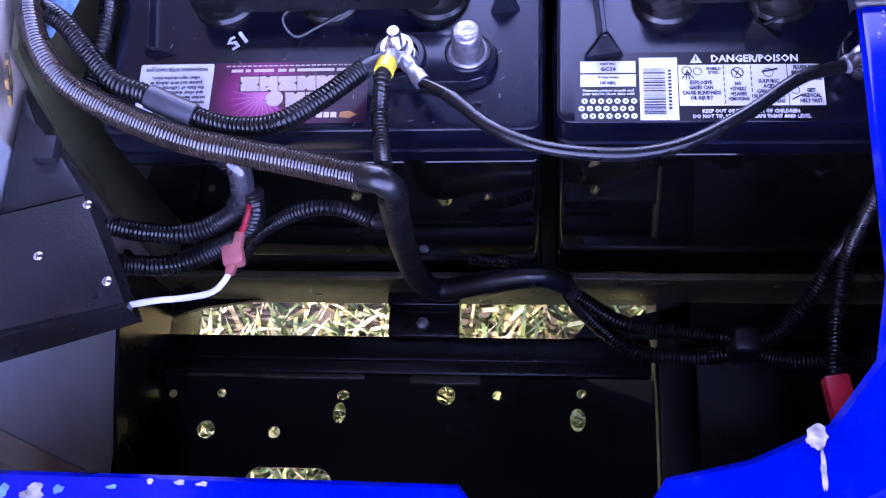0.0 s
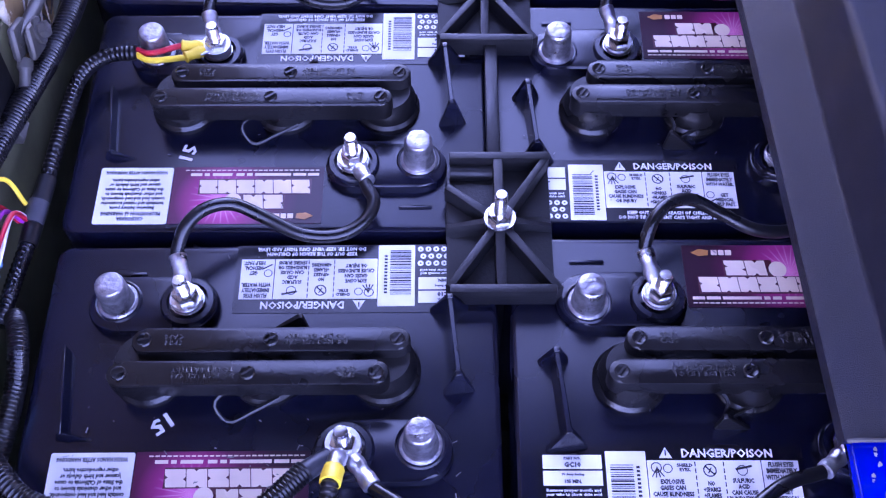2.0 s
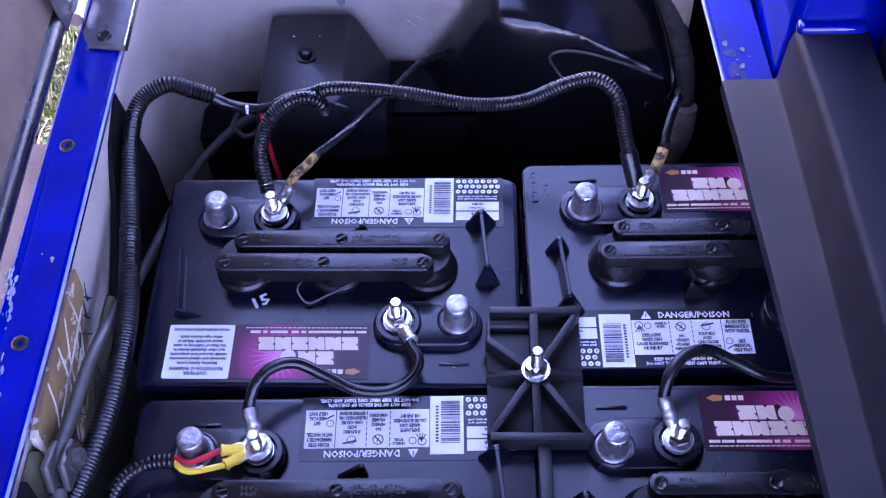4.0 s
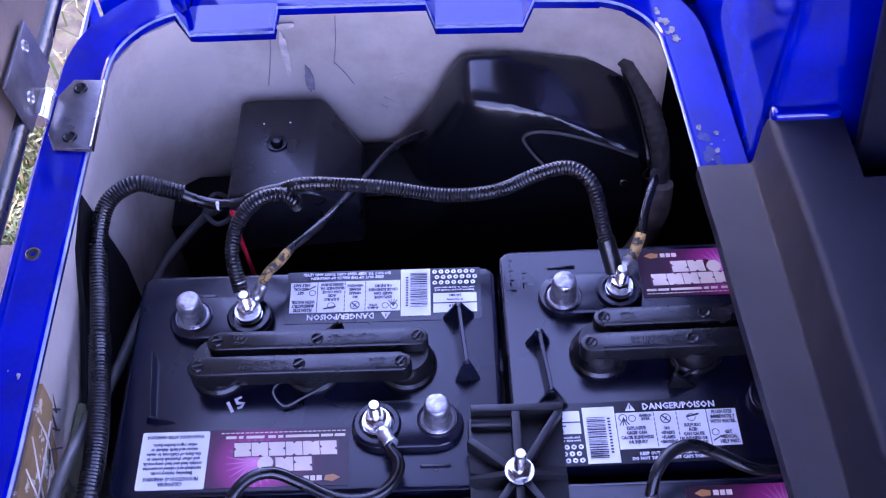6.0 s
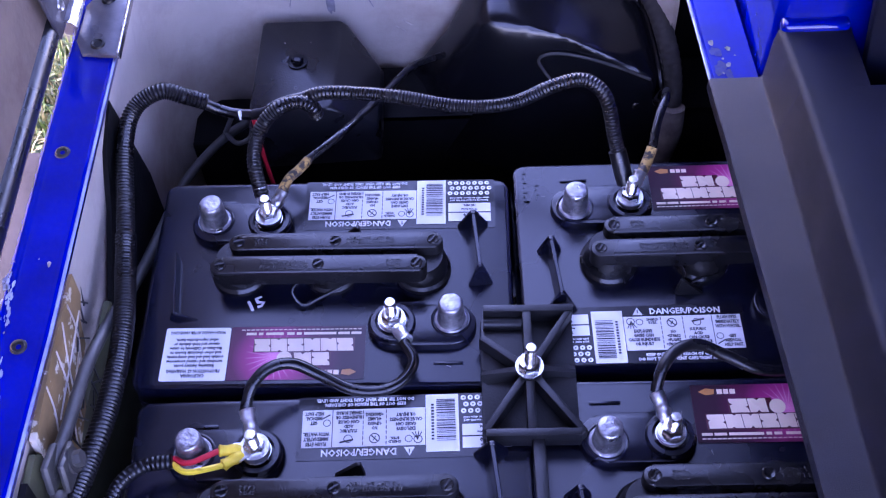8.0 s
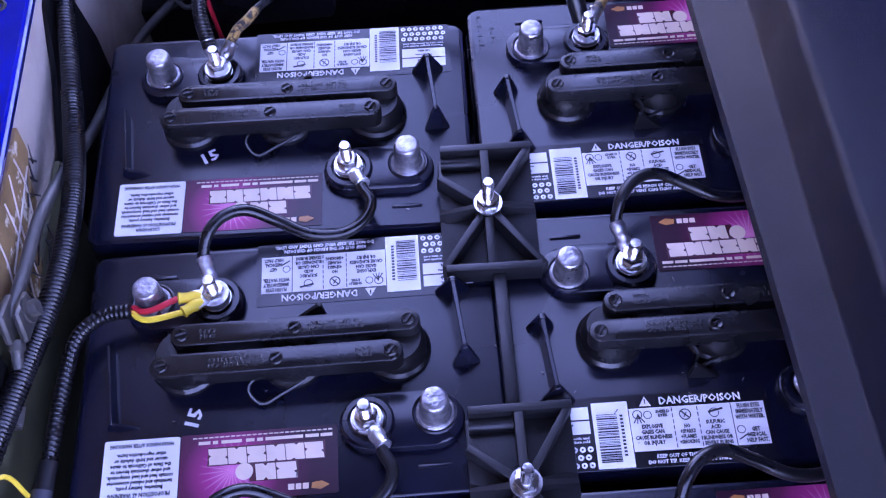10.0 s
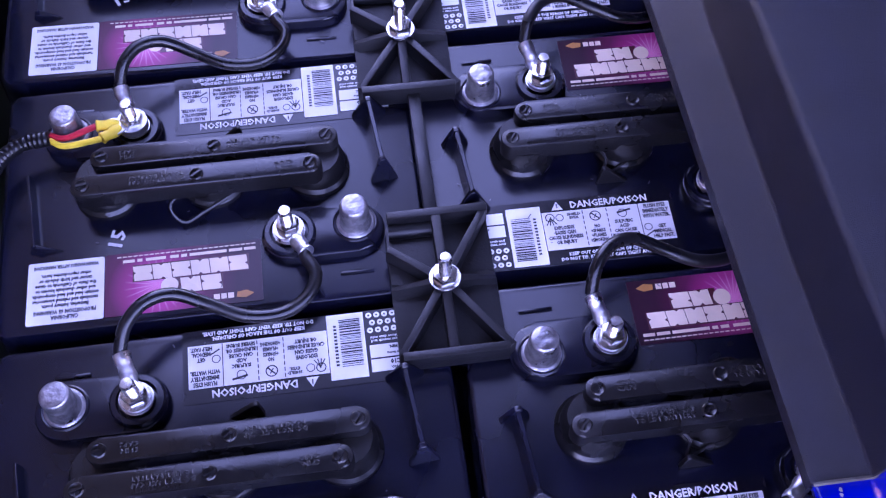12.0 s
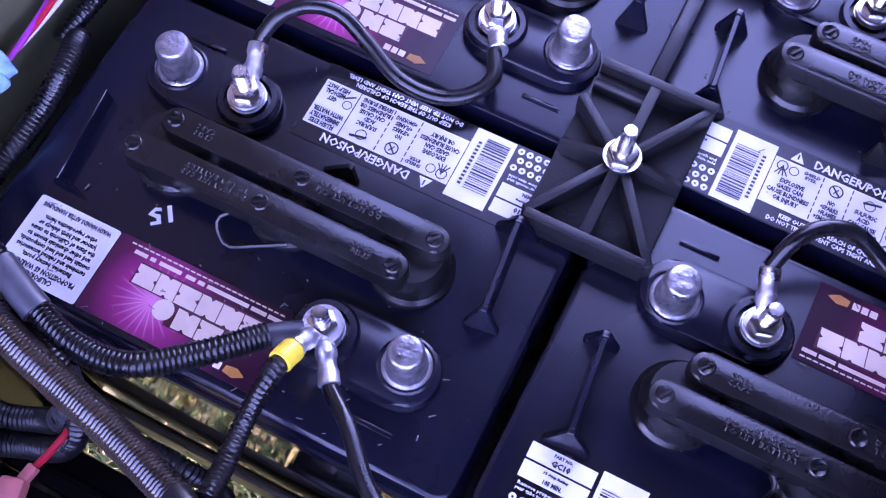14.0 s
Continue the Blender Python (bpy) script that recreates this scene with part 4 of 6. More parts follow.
    vs = [lg.verts.new((x, y, 0.0009)) for x, y in ((-0.0225, 0.0752), (-0.0175, 0.0778), (-0.012, 0.0768), (-0.0125, 0.0735), (-0.018, 0.0728))]
    lg.faces.new(vs)
    part("logo_shape", turned(lg), GOLD, lab)
    lw = bmesh.new()
    for x0, x1 in ((-0.0105, -0.0070), (-0.0062, -0.0030), (-0.0022, 0.0014)):
        flat_rect(lw, x0, x1, 0.0735, 0.0770, 0.0009)
    for x0, x1 in ((-0.0245, -0.0175), (-0.0165, -0.0085), (-0.0072, 0.0150), (0.0165, 0.0200), (0.0215, 0.0265), (0.029, 0.041), (0.043, 0.0460), (0.0475, 0.0545)):
        flat_rect(lw, x0, x1, 0.0440, 0.0460, 0.0009)
    x = -0.0245
    while x < 0.056:
        flat_rect(lw, x, x + 0.0024, 0.0414, 0.0422, 0.0009)
        x += 0.0032
    tagged(part("fine_print", turned(lw), CREAMINK, lab), kind="stuff")
    # danger label
    lab = part("danger_label", sheet(round_rect(-0.1185, 0.0225, -0.0880, -0.0432, 0.001), 0.0004), DARKPRINT, b, "dark label with white danger panels and barcode")
    wp = bmesh.new()
    flat_rect(wp, -0.0601, 0.0195, -0.0785, -0.0520, 0.0007)
    flat_rect(wp, -0.0820, -0.0606, -0.0876, -0.0470, 0.0007)
    flat_rect(wp, -0.1152, -0.0840, -0.0568, -0.0491, 0.0007)
    flat_rect(wp, -0.1152, -0.0840, -0.0658, -0.0578, 0.0007)
    for r in range(3):
        for i in range(7):
            flat_disc(wp, -0.1145 + 0.0046 * i - 0.0016 * (r % 2) + 0.0016, -0.0752 - 0.0048 * r, 0.0018, 0.0007, 12, 0.0006)
    fit_text(["DANGER/POISON"], 0.0480, 0.0050, pose(-0.0175, -0.0480, 0.0008), wp)
    tri_ = [wp.verts.new(p) for p in ((-0.0535, -0.0508, 0.0008), (-0.0465, -0.0508, 0.0008), (-0.0500, -0.0448, 0.0008))]
    wp.faces.new(tri_)
    fit_text(["KEEP OUT OF THE REACH OF CHILDREN.", "DO NOT TIP. KEEP VENT CAPS TIGHT AND LEVEL"], 0.064, 0.0058, pose(-0.021, -0.0836, 0.0007), wp)
    fit_text(["Remove proper month and", "year tabs to show date sold"], 0.029, 0.0044, pose(-0.0996, -0.0696, 0.0007), wp)
    part("white_print", turned(wp), WHITE, lab)
    ik = bmesh.new()
    z = 0.0010
    fit_text(["PART NO."], 0.009, 0.0018, pose(-0.0995, -0.0510, z), ik, weight=0.055)
    fit_text(["GC10"], 0.009, 0.0032, pose(-0.0995, -0.0545, z), ik, weight=0.055)
    fit_text(["75 Amp Rating"], 0.012, 0.0017, pose(-0.0995, -0.0600, z), ik, weight=0.055)
    fit_text(["105 MIN."], 0.009, 0.0024, pose(-0.0995, -0.0636, z), ik, weight=0.055)
    rr = random.Random(3)
    y = -0.0545
    while y > -0.0840:
        h = rr.choice((0.0003, 0.0004, 0.0006, 0.0009))
        flat_rect(ik, -0.0798, -0.0676, y - h, y, z)
        y -= h + rr.choice((0.0004, 0.0006, 0.0009))
    for i in range(12):
        flat_rect(ik, -0.0660, -0.0642, -0.0565 - 0.0022 * i, -0.0552 - 0.0022 * i, z)
    fit_text(["SHIELD", "EYES."], 0.0085, 0.0045, pose(-0.0405, -0.0560, z), ik, weight=0.055)
    fit_text(["EXPLOSIVE", "GASES CAN", "CAUSE BLINDNESS", "OR INJURY"], 0.0215, 0.0135, pose(-0.0478, -0.0690, z), ik, weight=0.055)
    fit_text(["NO", "+SPARKS", "+FLAMES", "+SMOKING"], 0.0115, 0.0125, pose(-0.0275, -0.0695, z), ik, weight=0.055)
    fit_text(["SULFURIC", "ACID", "CAN CAUSE", "BLINDNESS OR", "SEVERE BURNS"], 0.0172, 0.0155, pose(-0.0105, -0.0695, z), ik, weight=0.055)
    fit_text(["FLUSH EYES", "IMMEDIATELY", "WITH WATER."], 0.0172, 0.0100, pose(0.0100, -0.0578, z), ik, weight=0.055)
    fit_text(["GET", "MEDICAL", "HELP FAST."], 0.0128, 0.0095, pose(0.0120, -0.0725, z), ik, weight=0.055)
    flat_disc(ik, -0.0275, -0.0575, 0.0036, z, 18, 0.0029)
    add_box(ik, -0.0030, 0.0030, -0.0004, 0.0004, z - 0.0002, z, m=pose(-0.0275, -0.0575, 0, 0, 0, -45))
    add_box(ik, -0.0018, 0.0018, -0.0003, 0.0003, z - 0.0002, z, m=pose(-0.0275, -0.0575, 0, 0, 0, 60))
    for cx in (-0.0350, -0.0200):
        for i in range(7):
            flat_rect(ik, cx - 0.0003, cx + 0.0003, -0.0775 + 0.0037 * i, -0.0750 + 0.0037 * i, z)
    flat_rect(ik, -0.0004, 0.0001, -0.0785, -0.0520, z)
    flat_disc(ik, -0.0555, -0.0560, 0.0030, z, 10, 0.0024)
    flat_disc(ik, -0.0495, -0.0565, 0.0026, z, 10, 0.0021)
    for i in range(4):
        add_box(ik, -0.0030, 0.0030, -0.0003, 0.0003, z - 0.0002, z, m=pose(-0.0565 + 0.0010 * i, -0.0585, 0, 0, 0, 60 + 22 * i))
    flat_disc(ik, -0.0105, -0.0575, 0.0030, z, 10, 0.0025)
    add_box(ik, -0.0045, 0.0045, -0.0006, 0.0006, z - 0.0002, z, m=pose(-0.0095, -0.0560, 0, 0, 0, 12))
    flat_disc(ik, 0.0035, -0.0690, 0.0026, z, 10, 0.0021)
    add_box(ik, -0.0030, 0.0030, -0.0004, 0.0004, z - 0.0002, z, m=pose(0.0040, -0.0735, 0, 0, 0, 30))
    part("black_print", turned(ik), INK, lab)
    tri2 = bmesh.new()
    vs = [tri2.verts.new(p) for p in ((-0.0504, -0.0495, z), (-0.0496, -0.0495, z), (-0.0496, -0.0465, z), (-0.0504, -0.0465, z))]
    tri2.faces.new(vs)
    part("triangle_mark", turned(tri2), INK, lab)
    return b


TOP = 0.600
first = make_battery()
SPOTS = [(-0.1455, 0.1037, 0.3), (-0.1482, 0.2876, 0.0), (-0.1545, 0.4695, -1.2), (0.1203, 0.1107, 179.8), (0.1123, 0.2957, 179.4), (0.1088, 0.4820, 179.8)]
cells = [first]
for i, (x, y, a) in enumerate(SPOTS):
    if i == 0:
        first.matrix_basis = pose(x, y, TOP, 0, 0, a)
    else:
        cells.append(copy_thing(first, pose(x, y, TOP, 0, 0, a)))
for cell, (x, y, a) in zip(cells[:3], ((-0.054, -0.024, 217), (-0.058, -0.028, 74), (-0.050, -0.020, 27))):
    nm = bmesh.new()
    fit_text(["15"], 0.0115, 0.0090, pose(x, y, 0.0006, 0, 0, a), nm)
    part("number_mark", nm, WINK, cell, "white number 15 on the lid")
    tagged(cell, "black deep-cycle battery with a white number 15 and purple labels", "battery", "batteries in the bay")
dm = bmesh.new()
for i, (w, h) in enumerate(((0.004, 0.001), (0.001, 0.003), (0.003, 0.001), (0.001, 0.003), (0.003, 0.0012), (0.001, 0.003), (0.003, 0.001))):
    flat_rect(dm, 0.122 - w, 0.122, -0.050 - 0.0045 * i - h, -0.050 - 0.0045 * i, 0.0006)
    if i < 4:
        flat_rect(dm, 0.113 - h, 0.113, -0.052 - 0.0045 * i - w, -0.052 - 0.0045 * i, 0.0006)
part("date_strokes", dm, CASE, cells[5], "hand-scratched date strokes")


# ---- dust and fluff on the lids ----
def make_specks():
    rng = np.random.default_rng(11)
    verts, faces = [], []
    for k in range(95):
        x, y = rng.uniform(-0.26, 0.13), rng.uniform(0.02, 0.55)
        if k < 55:
            x, y = rng.uniform(-0.25, -0.02), rng.uniform(0.02, 0.09)
        a, ln, w = rng.uniform(0, 6.28), rng.uniform(0.0004, 0.0019), rng.uniform(0.00015, 0.00032)
        c, s_ = math.cos(a), math.sin(a)
        i = len(verts)
        for u, v in ((-ln, -w), (ln, -w), (ln, w), (-ln, w)):
            verts.append((x + c * u - s_ * v, y + s_ * u + c * v, TOP + 0.0013))
        faces.append((i, i + 1, i + 2, i + 3))
    me = bpy.data.meshes.new("dust_speck")
    me.from_pydata(verts, [], faces)
    me.materials.append(CHIP)
    return tagged(new("dust", me), "pale specks of dust and fluff on the battery lids", "dust", kind="stuff")


make_specks()

# ---- hold-down clamp along the middle ----
clamp = tagged(empty("battery_clamp"), "black ribbed plastic hold-down bridging the two battery rows", "battery clamp")


def clamp_plate(cx, cy, a):
    m = pose(cx, cy, TOP, 0, 0, a)
    bm = bmesh.new()
    add_prism(bm, round_rect(-0.031, 0.031, -0.045, 0.045, 0.002), 0.0005, 0.0060, 0.0008, m)
    pl = part("clamp_plate", bm, PLATE, clamp)
    rb = bmesh.new()
    for y0 in (-0.0455, 0.0455):
        add_box(rb, -0.029, 0.031, y0 - 0.0026, y0 + 0.0026, 0.004, 0.0195, bevel=0.0006, m=m)
    add_box(rb, -0.0028, 0.0028, -0.045, 0.045, 0.004, 0.0190, bevel=0.0006, m=m)
    for ang, ln, w in ((57, 0.052, 0.0021), (142, 0.039, 0.0021), (236, 0.053, 0.0021), (-54, 0.056, 0.0021)):
        add_prism(rb, [(0, w + 0.0004), (0, -w - 0.0004), (ln, -w), (ln, w)], 0.004, 0.0185, 0.0005, m @ pose(0, 0, 0, 0, 0, ang))
    for ang in (6, 176):
        web = bmesh.new()
        vs = [web.verts.new(p) for p in ((0.004, -0.0024, 0.004), (0.031, -0.0075, 0.004), (0.031, 0.0075, 0.004), (0.004, 0.0024, 0.004), (0.004, -0.0020, 0.0185), (0.031, -0.0012, 0.0080), (0.031, 0.0012, 0.0080), (0.004, 0.0020, 0.0185))]
        for q in ((0, 1, 5, 4), (1, 2, 6, 5), (2, 3, 7, 6), (3, 0, 4, 7), (4, 5, 6, 7), (3, 2, 1, 0)):
            web.faces.new([vs[i] for i in q])
        add_bm(rb, web, m @ pose(0, 0, 0, 0, 0, ang))
    add_lathe(rb, [(0, -0.013), (0.0048, -0.013), (0.0048, 0.013), (0, 0.013)], 16, m @ pose(-0.016, 0.040, 0.0085, 0, 90, 0))
    add_lathe(rb, [(0.0085, 0.004), (0.0085, 0.0200), (0.004, 0.0202)], 20, m)
    part("ribs", rb, PLATE, pl)
    part("rod_end", lathe([(0.0038, 0.0)] + [(0.0038 - 0.0004 * (i % 2), 0.018 + 0.0007 * i) for i in range(38)] + [(0.0030, 0.0455), (0, 0.0457)], 16, m), STEEL, pl, "threaded zinc rod")
    part("washer", lathe([(0.0092, 0.0200), (0.0092, 0.0215), (0.0040, 0.0216)], 24, m), STEEL, pl)
    part("nut", frustum_hex(0.0075, 0.0215, 0.0275, m @ pose(0, 0, 0, 0, 0, 12)), STEEL, pl)


clamp_plate(-0.0145, 0.198, 0)
clamp_plate(-0.0195, 0.383, -1)
part("strap", box(-0.0040, 0.0040, 0.245, 0.338, 0.0045, 0.0140, bevel=0.0008, m=pose(-0.0165, 0, TOP, 0, 0, 0)), PLATE, clamp)


# ---- cables ----
def lug(parent, stud, toward, z, barrel=0.017, r=0.0050, material=TINNED, sleeve=None):
    """A crimped ring terminal on a stud, its barrel pointing towards a place. Returns the barrel's end."""
    s, t = Vector((stud[0], stud[1], z)), Vector(toward)
    d = (t - s).normalized()
    ring_bm = lathe([(0.0045, 0.0), (0.0094, 0.0), (0.0094, 0.0016), (0.0045, 0.0016), (0.0045, 0.0)], 22, Matrix.Translation(s))
    a, b = s + d * 0.006, s + d * (0.010 + barrel)
    mid = (a + b) / 2
    rot = d.to_track_quat("Z", "Y").to_matrix().to_4x4()
    m = Matrix.Translation(s + d * 0.0095) @ rot
    bb = bmesh.new()
    add_lathe(bb, [(0, -0.002), (r * 0.75, -0.001), (r, 0.002), (r, 0.005), (r * 0.86, 0.0065), (r * 0.86, 0.0105), (r, 0.012), (r, barrel), (r * 0.7, barrel + 0.0006), (0, barrel + 0.0006)], 14, m)
    lg = part("lug", ring_bm, material, parent, "tinned ring lug")
    part("barrel", bb, sleeve or material, lg)
    tongue = bmesh.new()
    add_box(tongue, -0.0042, 0.0042, -0.0008, 0.0008, 0.0, 0.009, bevel=0.0003, m=Matrix.Translation(s + d * 0.004 + Vector((0, 0, 0.0008))) @ rot)
    part("tongue", tongue, material, lg)
    return b


LUGZ = TOP + 0.0118
LINK = [(0.0085, -0.022, 0.617), (0.0145, -0.034, 0.616), (0.0085, -0.047, 0.614), (-0.006, -0.055, 0.613), (-0.026, -0.055, 0.615), (-0.046, -0.047, 0.620),
        (-0.064, -0.042, 0.627), (-0.079, -0.047, 0.630), (-0.089, -0.058, 0.628), (-0.0935, -0.069, 0.620)]


def link_cable(a, b, label):
    """The S-shaped link from a near stud to the far stud of the next battery."""
    c = tagged(empty("link_cable"), label, "battery cable", "links between batteries")
    err = Vector((b[0] - a[0], b[1] - a[1])) - Vector((-0.0865, -0.0955))
    pts = []
    for i, (x, y, z) in enumerate(LINK):
        k = i / (len(LINK) - 1)
        pts.append((a[0] + x + err.x * k, a[1] + y + err.y * k, z))
    e0 = lug(c, a, (a[0] + 0.007, a[1] - 0.014, LUGZ + 0.0035), LUGZ, 0.013)
    e1 = lug(c, b, (b[0] - 0.005, b[1] + 0.018, LUGZ + 0.005), LUGZ, 0.017)
    part("jacket", sweep([e0 - (Vector(pts[0]) - e0) * 0.1] + pts + [e1], 0.0039, 14, 0.003), RUBBER, c)
    return c


def stud_at(i, near):
    x, y, a = SPOTS[i]
    s = 1 if near else -1
    v = Matrix.Rotation(radians(a), 2) @ Vector((0.046 * s, -0.0415 if near else 0.0465))
    return (x + v.x, y + v.y)


LINKTEXT = "short black battery cable with crimped silver lugs"
link_cable(stud_at(2, True), stud_at(1, False), LINKTEXT)
link_cable(stud_at(1, True), stud_at(0, False), LINKTEXT)
link_cable(stud_at(5, False), stud_at(4, True), LINKTEXT)
link_cable(stud_at(4, False), stud_at(3, True), LINKTEXT)

# long cable across the front
fc = tagged(empty("front_cable"), "long black battery cable sagging across the front batteries", "battery cable")
sa, sb = stud_at(0, True), stud_at(3, False)
e0 = lug(fc, sa, (sa[0] + 0.014, sa[1] - 0.020, 0.616), LUGZ + 0.003, 0.018)
e1 = lug(fc, sb, (sb[0] - 0.016, sb[1] - 0.014, 0.616), LUGZ + 0.001, 0.016)
part("jacket", sweep([e0, (-0.066, 0.026, 0.623), (-0.045, 0.006, 0.627), (-0.020, -0.007, 0.629), (0.008, -0.012, 0.629), (0.035, -0.011, 0.627), (0.062, -0.003, 0.625), (0.092, 0.015, 0.623),
                      (0.122, 0.038, 0.620), e1], 0.0038, 14, 0.003), RUBBER, fc)


def conduit(name, pts, r, label, ribs=0.0023, parent=None, category="conduit", material=CONDUIT):
    th = parent or tagged(empty(name), label, category)
    part("sleeve", sweep(pts, r, 14, ribs=ribs, depth=r * 0.11), material, th)
    return th


def wrap(parent, pts, r, material=TAPE, name="tape_wrap", label=""):
    return part(name, sweep(pts, r, 14, 0.004), material, parent, label)


# loom from the front left stud
lo = conduit("stud_loom", [(-0.118, 0.047, 0.619), (-0.138, 0.025, 0.625), (-0.160, 0.006, 0.632), (-0.185, 0.003, 0.634), (-0.210, 0.010, 0.637), (-0.232, 0.019, 0.641), (-0.250, 0.026, 0.643),
                           (-0.266, 0.042, 0.644), (-0.283, 0.062, 0.644), (-0.296, 0.073, 0.641), (-0.304, 0.080, 0.634)], 0.0062, "black split loom running from a battery stud to the side")
lug(lo, sa, (sa[0] - 0.017, sa[1] - 0.014, 0.617), LUGZ + 0.0015, 0.010)
wrap(lo, [(-0.106, 0.056, 0.615), (-0.114, 0.050, 0.6175), (-0.125, 0.040, 0.621)], 0.0054, GREYTAPE, "grey_sleeve", "grey heat-shrink sleeve")
wrap(lo, [(-0.205, 0.008, 0.6365), (-0.217, 0.0125, 0.639), (-0.231, 0.0185, 0.641)], 0.0070, GREYTAPE, "grey_sleeve", "grey heat-shrink sleeve")

bd = conduit("main_loom", [(-0.311, 0.200, 0.643), (-0.314, 0.165, 0.648), (-0.314, 0.130, 0.650), (-0.311, 0.092, 0.650), (-0.300, 0.054, 0.646), (-0.281, 0.029, 0.642), (-0.250, 0.010, 0.640), (-0.211, -0.006, 0.638),
                           (-0.179, -0.014, 0.638), (-0.148, -0.021, 0.639), (-0.120, -0.029, 0.642), (-0.104, -0.034, 0.645)], 0.0078, "thick black split loom across the bay front, its warm glints put into a brown colour", ribs=0.0018, material=BROWNLOOM)
wrap(bd, [(-0.110, -0.032, 0.644), (-0.099, -0.036, 0.648), (-0.093, -0.038, 0.640), (-0.095, -0.034, 0.615), (-0.098, -0.030, 0.590)], 0.0072)

# taped drop lead from the same stud
td = conduit("drop_lead", [(-0.1030, 0.0375, 0.6335), (-0.1036, 0.028, 0.634), (-0.104, 0.012, 0.632), (-0.101, -0.010, 0.635), (-0.0975, -0.028, 0.645)], 0.0048, "taped black lead reaching forward from the battery stud")
lug(td, sa, (-0.103, 0.040, 0.632), LUGZ + 0.0045, 0.010)
wrap(td, [(-0.1018, 0.0440, 0.6300), (-0.1026, 0.0390, 0.6330), (-0.1030, 0.0345, 0.6345)], 0.0056, YELLOW, "yellow_tape", "yellow tape band")

# cable from the junction down and across to the right
dn = tagged(empty("crossing_cable"), "dark taped cable dropping and crossing to the far side", "cable")
part("jacket", sweep([(-0.095, -0.035, 0.630), (-0.098, -0.030, 0.591), (-0.102, -0.022, 0.526), (-0.100, -0.020, 0.467), (-0.087, -0.020, 0.441), (-0.055, -0.019, 0.454), (-0.020, -0.017, 0.462), (-0.001, -0.018, 0.450)], 0.0080, 14, 0.004), TAPE, dn)
part("branch", sweep([(-0.098, -0.029, 0.585), (-0.116, -0.017, 0.552), (-0.136, -0.015, 0.566), (-0.157, -0.015, 0.564), (-0.186, -0.016, 0.540), (-0.204, -0.018, 0.513), (-0.225, -0.015, 0.47)], 0.0050, 12, ribs=0.0023, depth=0.0008), CONDUIT, dn)
part("upper_branch", sweep([(-0.066, 0.000, 0.450), (-0.036, -0.004, 0.452), (-0.012, -0.012, 0.452)], 0.0044, 12, ribs=0.0023, depth=0.0008), CONDUIT, dn)
part("run", sweep([(-0.002, -0.017, 0.449), (0.014, -0.030, 0.422), (0.046, -0.052, 0.410), (0.072, -0.056, 0.410), (0.096, -0.056, 0.410), (0.123, -0.053, 0.410), (0.153, -0.058, 0.410), (0.185, -0.056, 0.410), (0.22, -0.052, 0.410), (0.292, -0.045, 0.410)],
                  0.0062, 14, ribs=0.0023, depth=0.001), CONDUIT, dn)
part("high_run", sweep([(0.002, -0.020, 0.440), (0.038, -0.037, 0.425), (0.075, -0.044, 0.428), (0.109, -0.050, 0.434), (0.134, -0.050, 0.438), (0.158, -0.028, 0.454), (0.173, -0.004, 0.472), (0.181, 0.002, 0.53), (0.186, 0.010, 0.58)],
                       0.0058, 14, ribs=0.0023, depth=0.001), CONDUIT, dn)
part("tape_band", add_box(bmesh.new(), -0.0105, 0.0105, -0.0105, 0.0105, -0.017, 0.018, bevel=0.006, seg=3, m=pose(0.119, -0.0515, 0.4245, 0, 0, 0)), TAPE, dn)

rl = tagged(empty("right_lead"), "black loom ending in a bright red plug", "cable")
part("sleeve", sweep([(0.156, -0.094, 0.500), (0.158, -0.078, 0.500), (0.161, -0.055, 0.502), (0.166, -0.024, 0.522), (0.170, -0.010, 0.568), (0.176, 0.002, 0.60)], 0.0052, 14, ribs=0.0023, depth=0.0009), CONDUIT, rl)
part("plug", add_box(add_box(bmesh.new(), -0.0075, 0.0075, -0.018, 0.010, -0.006, 0.006, bevel=0.0018, m=pose(0.1575, -0.104, 0.500, 0, 0, 8)),
                     -0.0055, 0.0055, -0.030, -0.015, -0.005, 0.005, bevel=0.0014, m=pose(0.1585, -0.104, 0.500, 0, 0, 14)), RED, rl, "red plastic plug")

# corrugated pair into the control box, with the faded plug and white wire
gp = conduit("box_loom", [(-0.308, -0.030, 0.590), (-0.274, -0.029, 0.573), (-0.252, -0.032, 0.570), (-0.225, -0.033, 0.570), (-0.205, -0.027, 0.573), (-0.189, -0.023, 0.588), (-0.185, -0.013, 0.607), (-0.203, -0.002, 0.622), (-0.232, 0.004, 0.632)], 0.0062,
             "black split loom looping into the control box")
wrap(gp, [(-0.191, -0.023, 0.586), (-0.1860, -0.020, 0.594), (-0.1850, -0.012, 0.608), (-0.190, -0.007, 0.614)], 0.0068, FOIL, "foil_tape", "crinkled grey foil tape")
conduit("lower_loom", [(-0.300, -0.050, 0.585), (-0.266, -0.049, 0.562), (-0.236, -0.049, 0.560), (-0.210, -0.040, 0.562), (-0.188, -0.034, 0.575), (-0.180, -0.026, 0.588), (-0.180, -0.018, 0.598)], 0.0066,
        "black split loom below the looping one")
ww = tagged(empty("fused_lead"), "white wire joined to a faded red plug", "wire")
part("wire", sweep([(-0.243, -0.091, 0.605), (-0.225, -0.087, 0.604), (-0.208, -0.084, 0.601), (-0.194, -0.080, 0.600), (-0.187, -0.072, 0.601), (-0.1855, -0.066, 0.602)], 0.0018, 10, 0.003), WIREWHITE, ww)
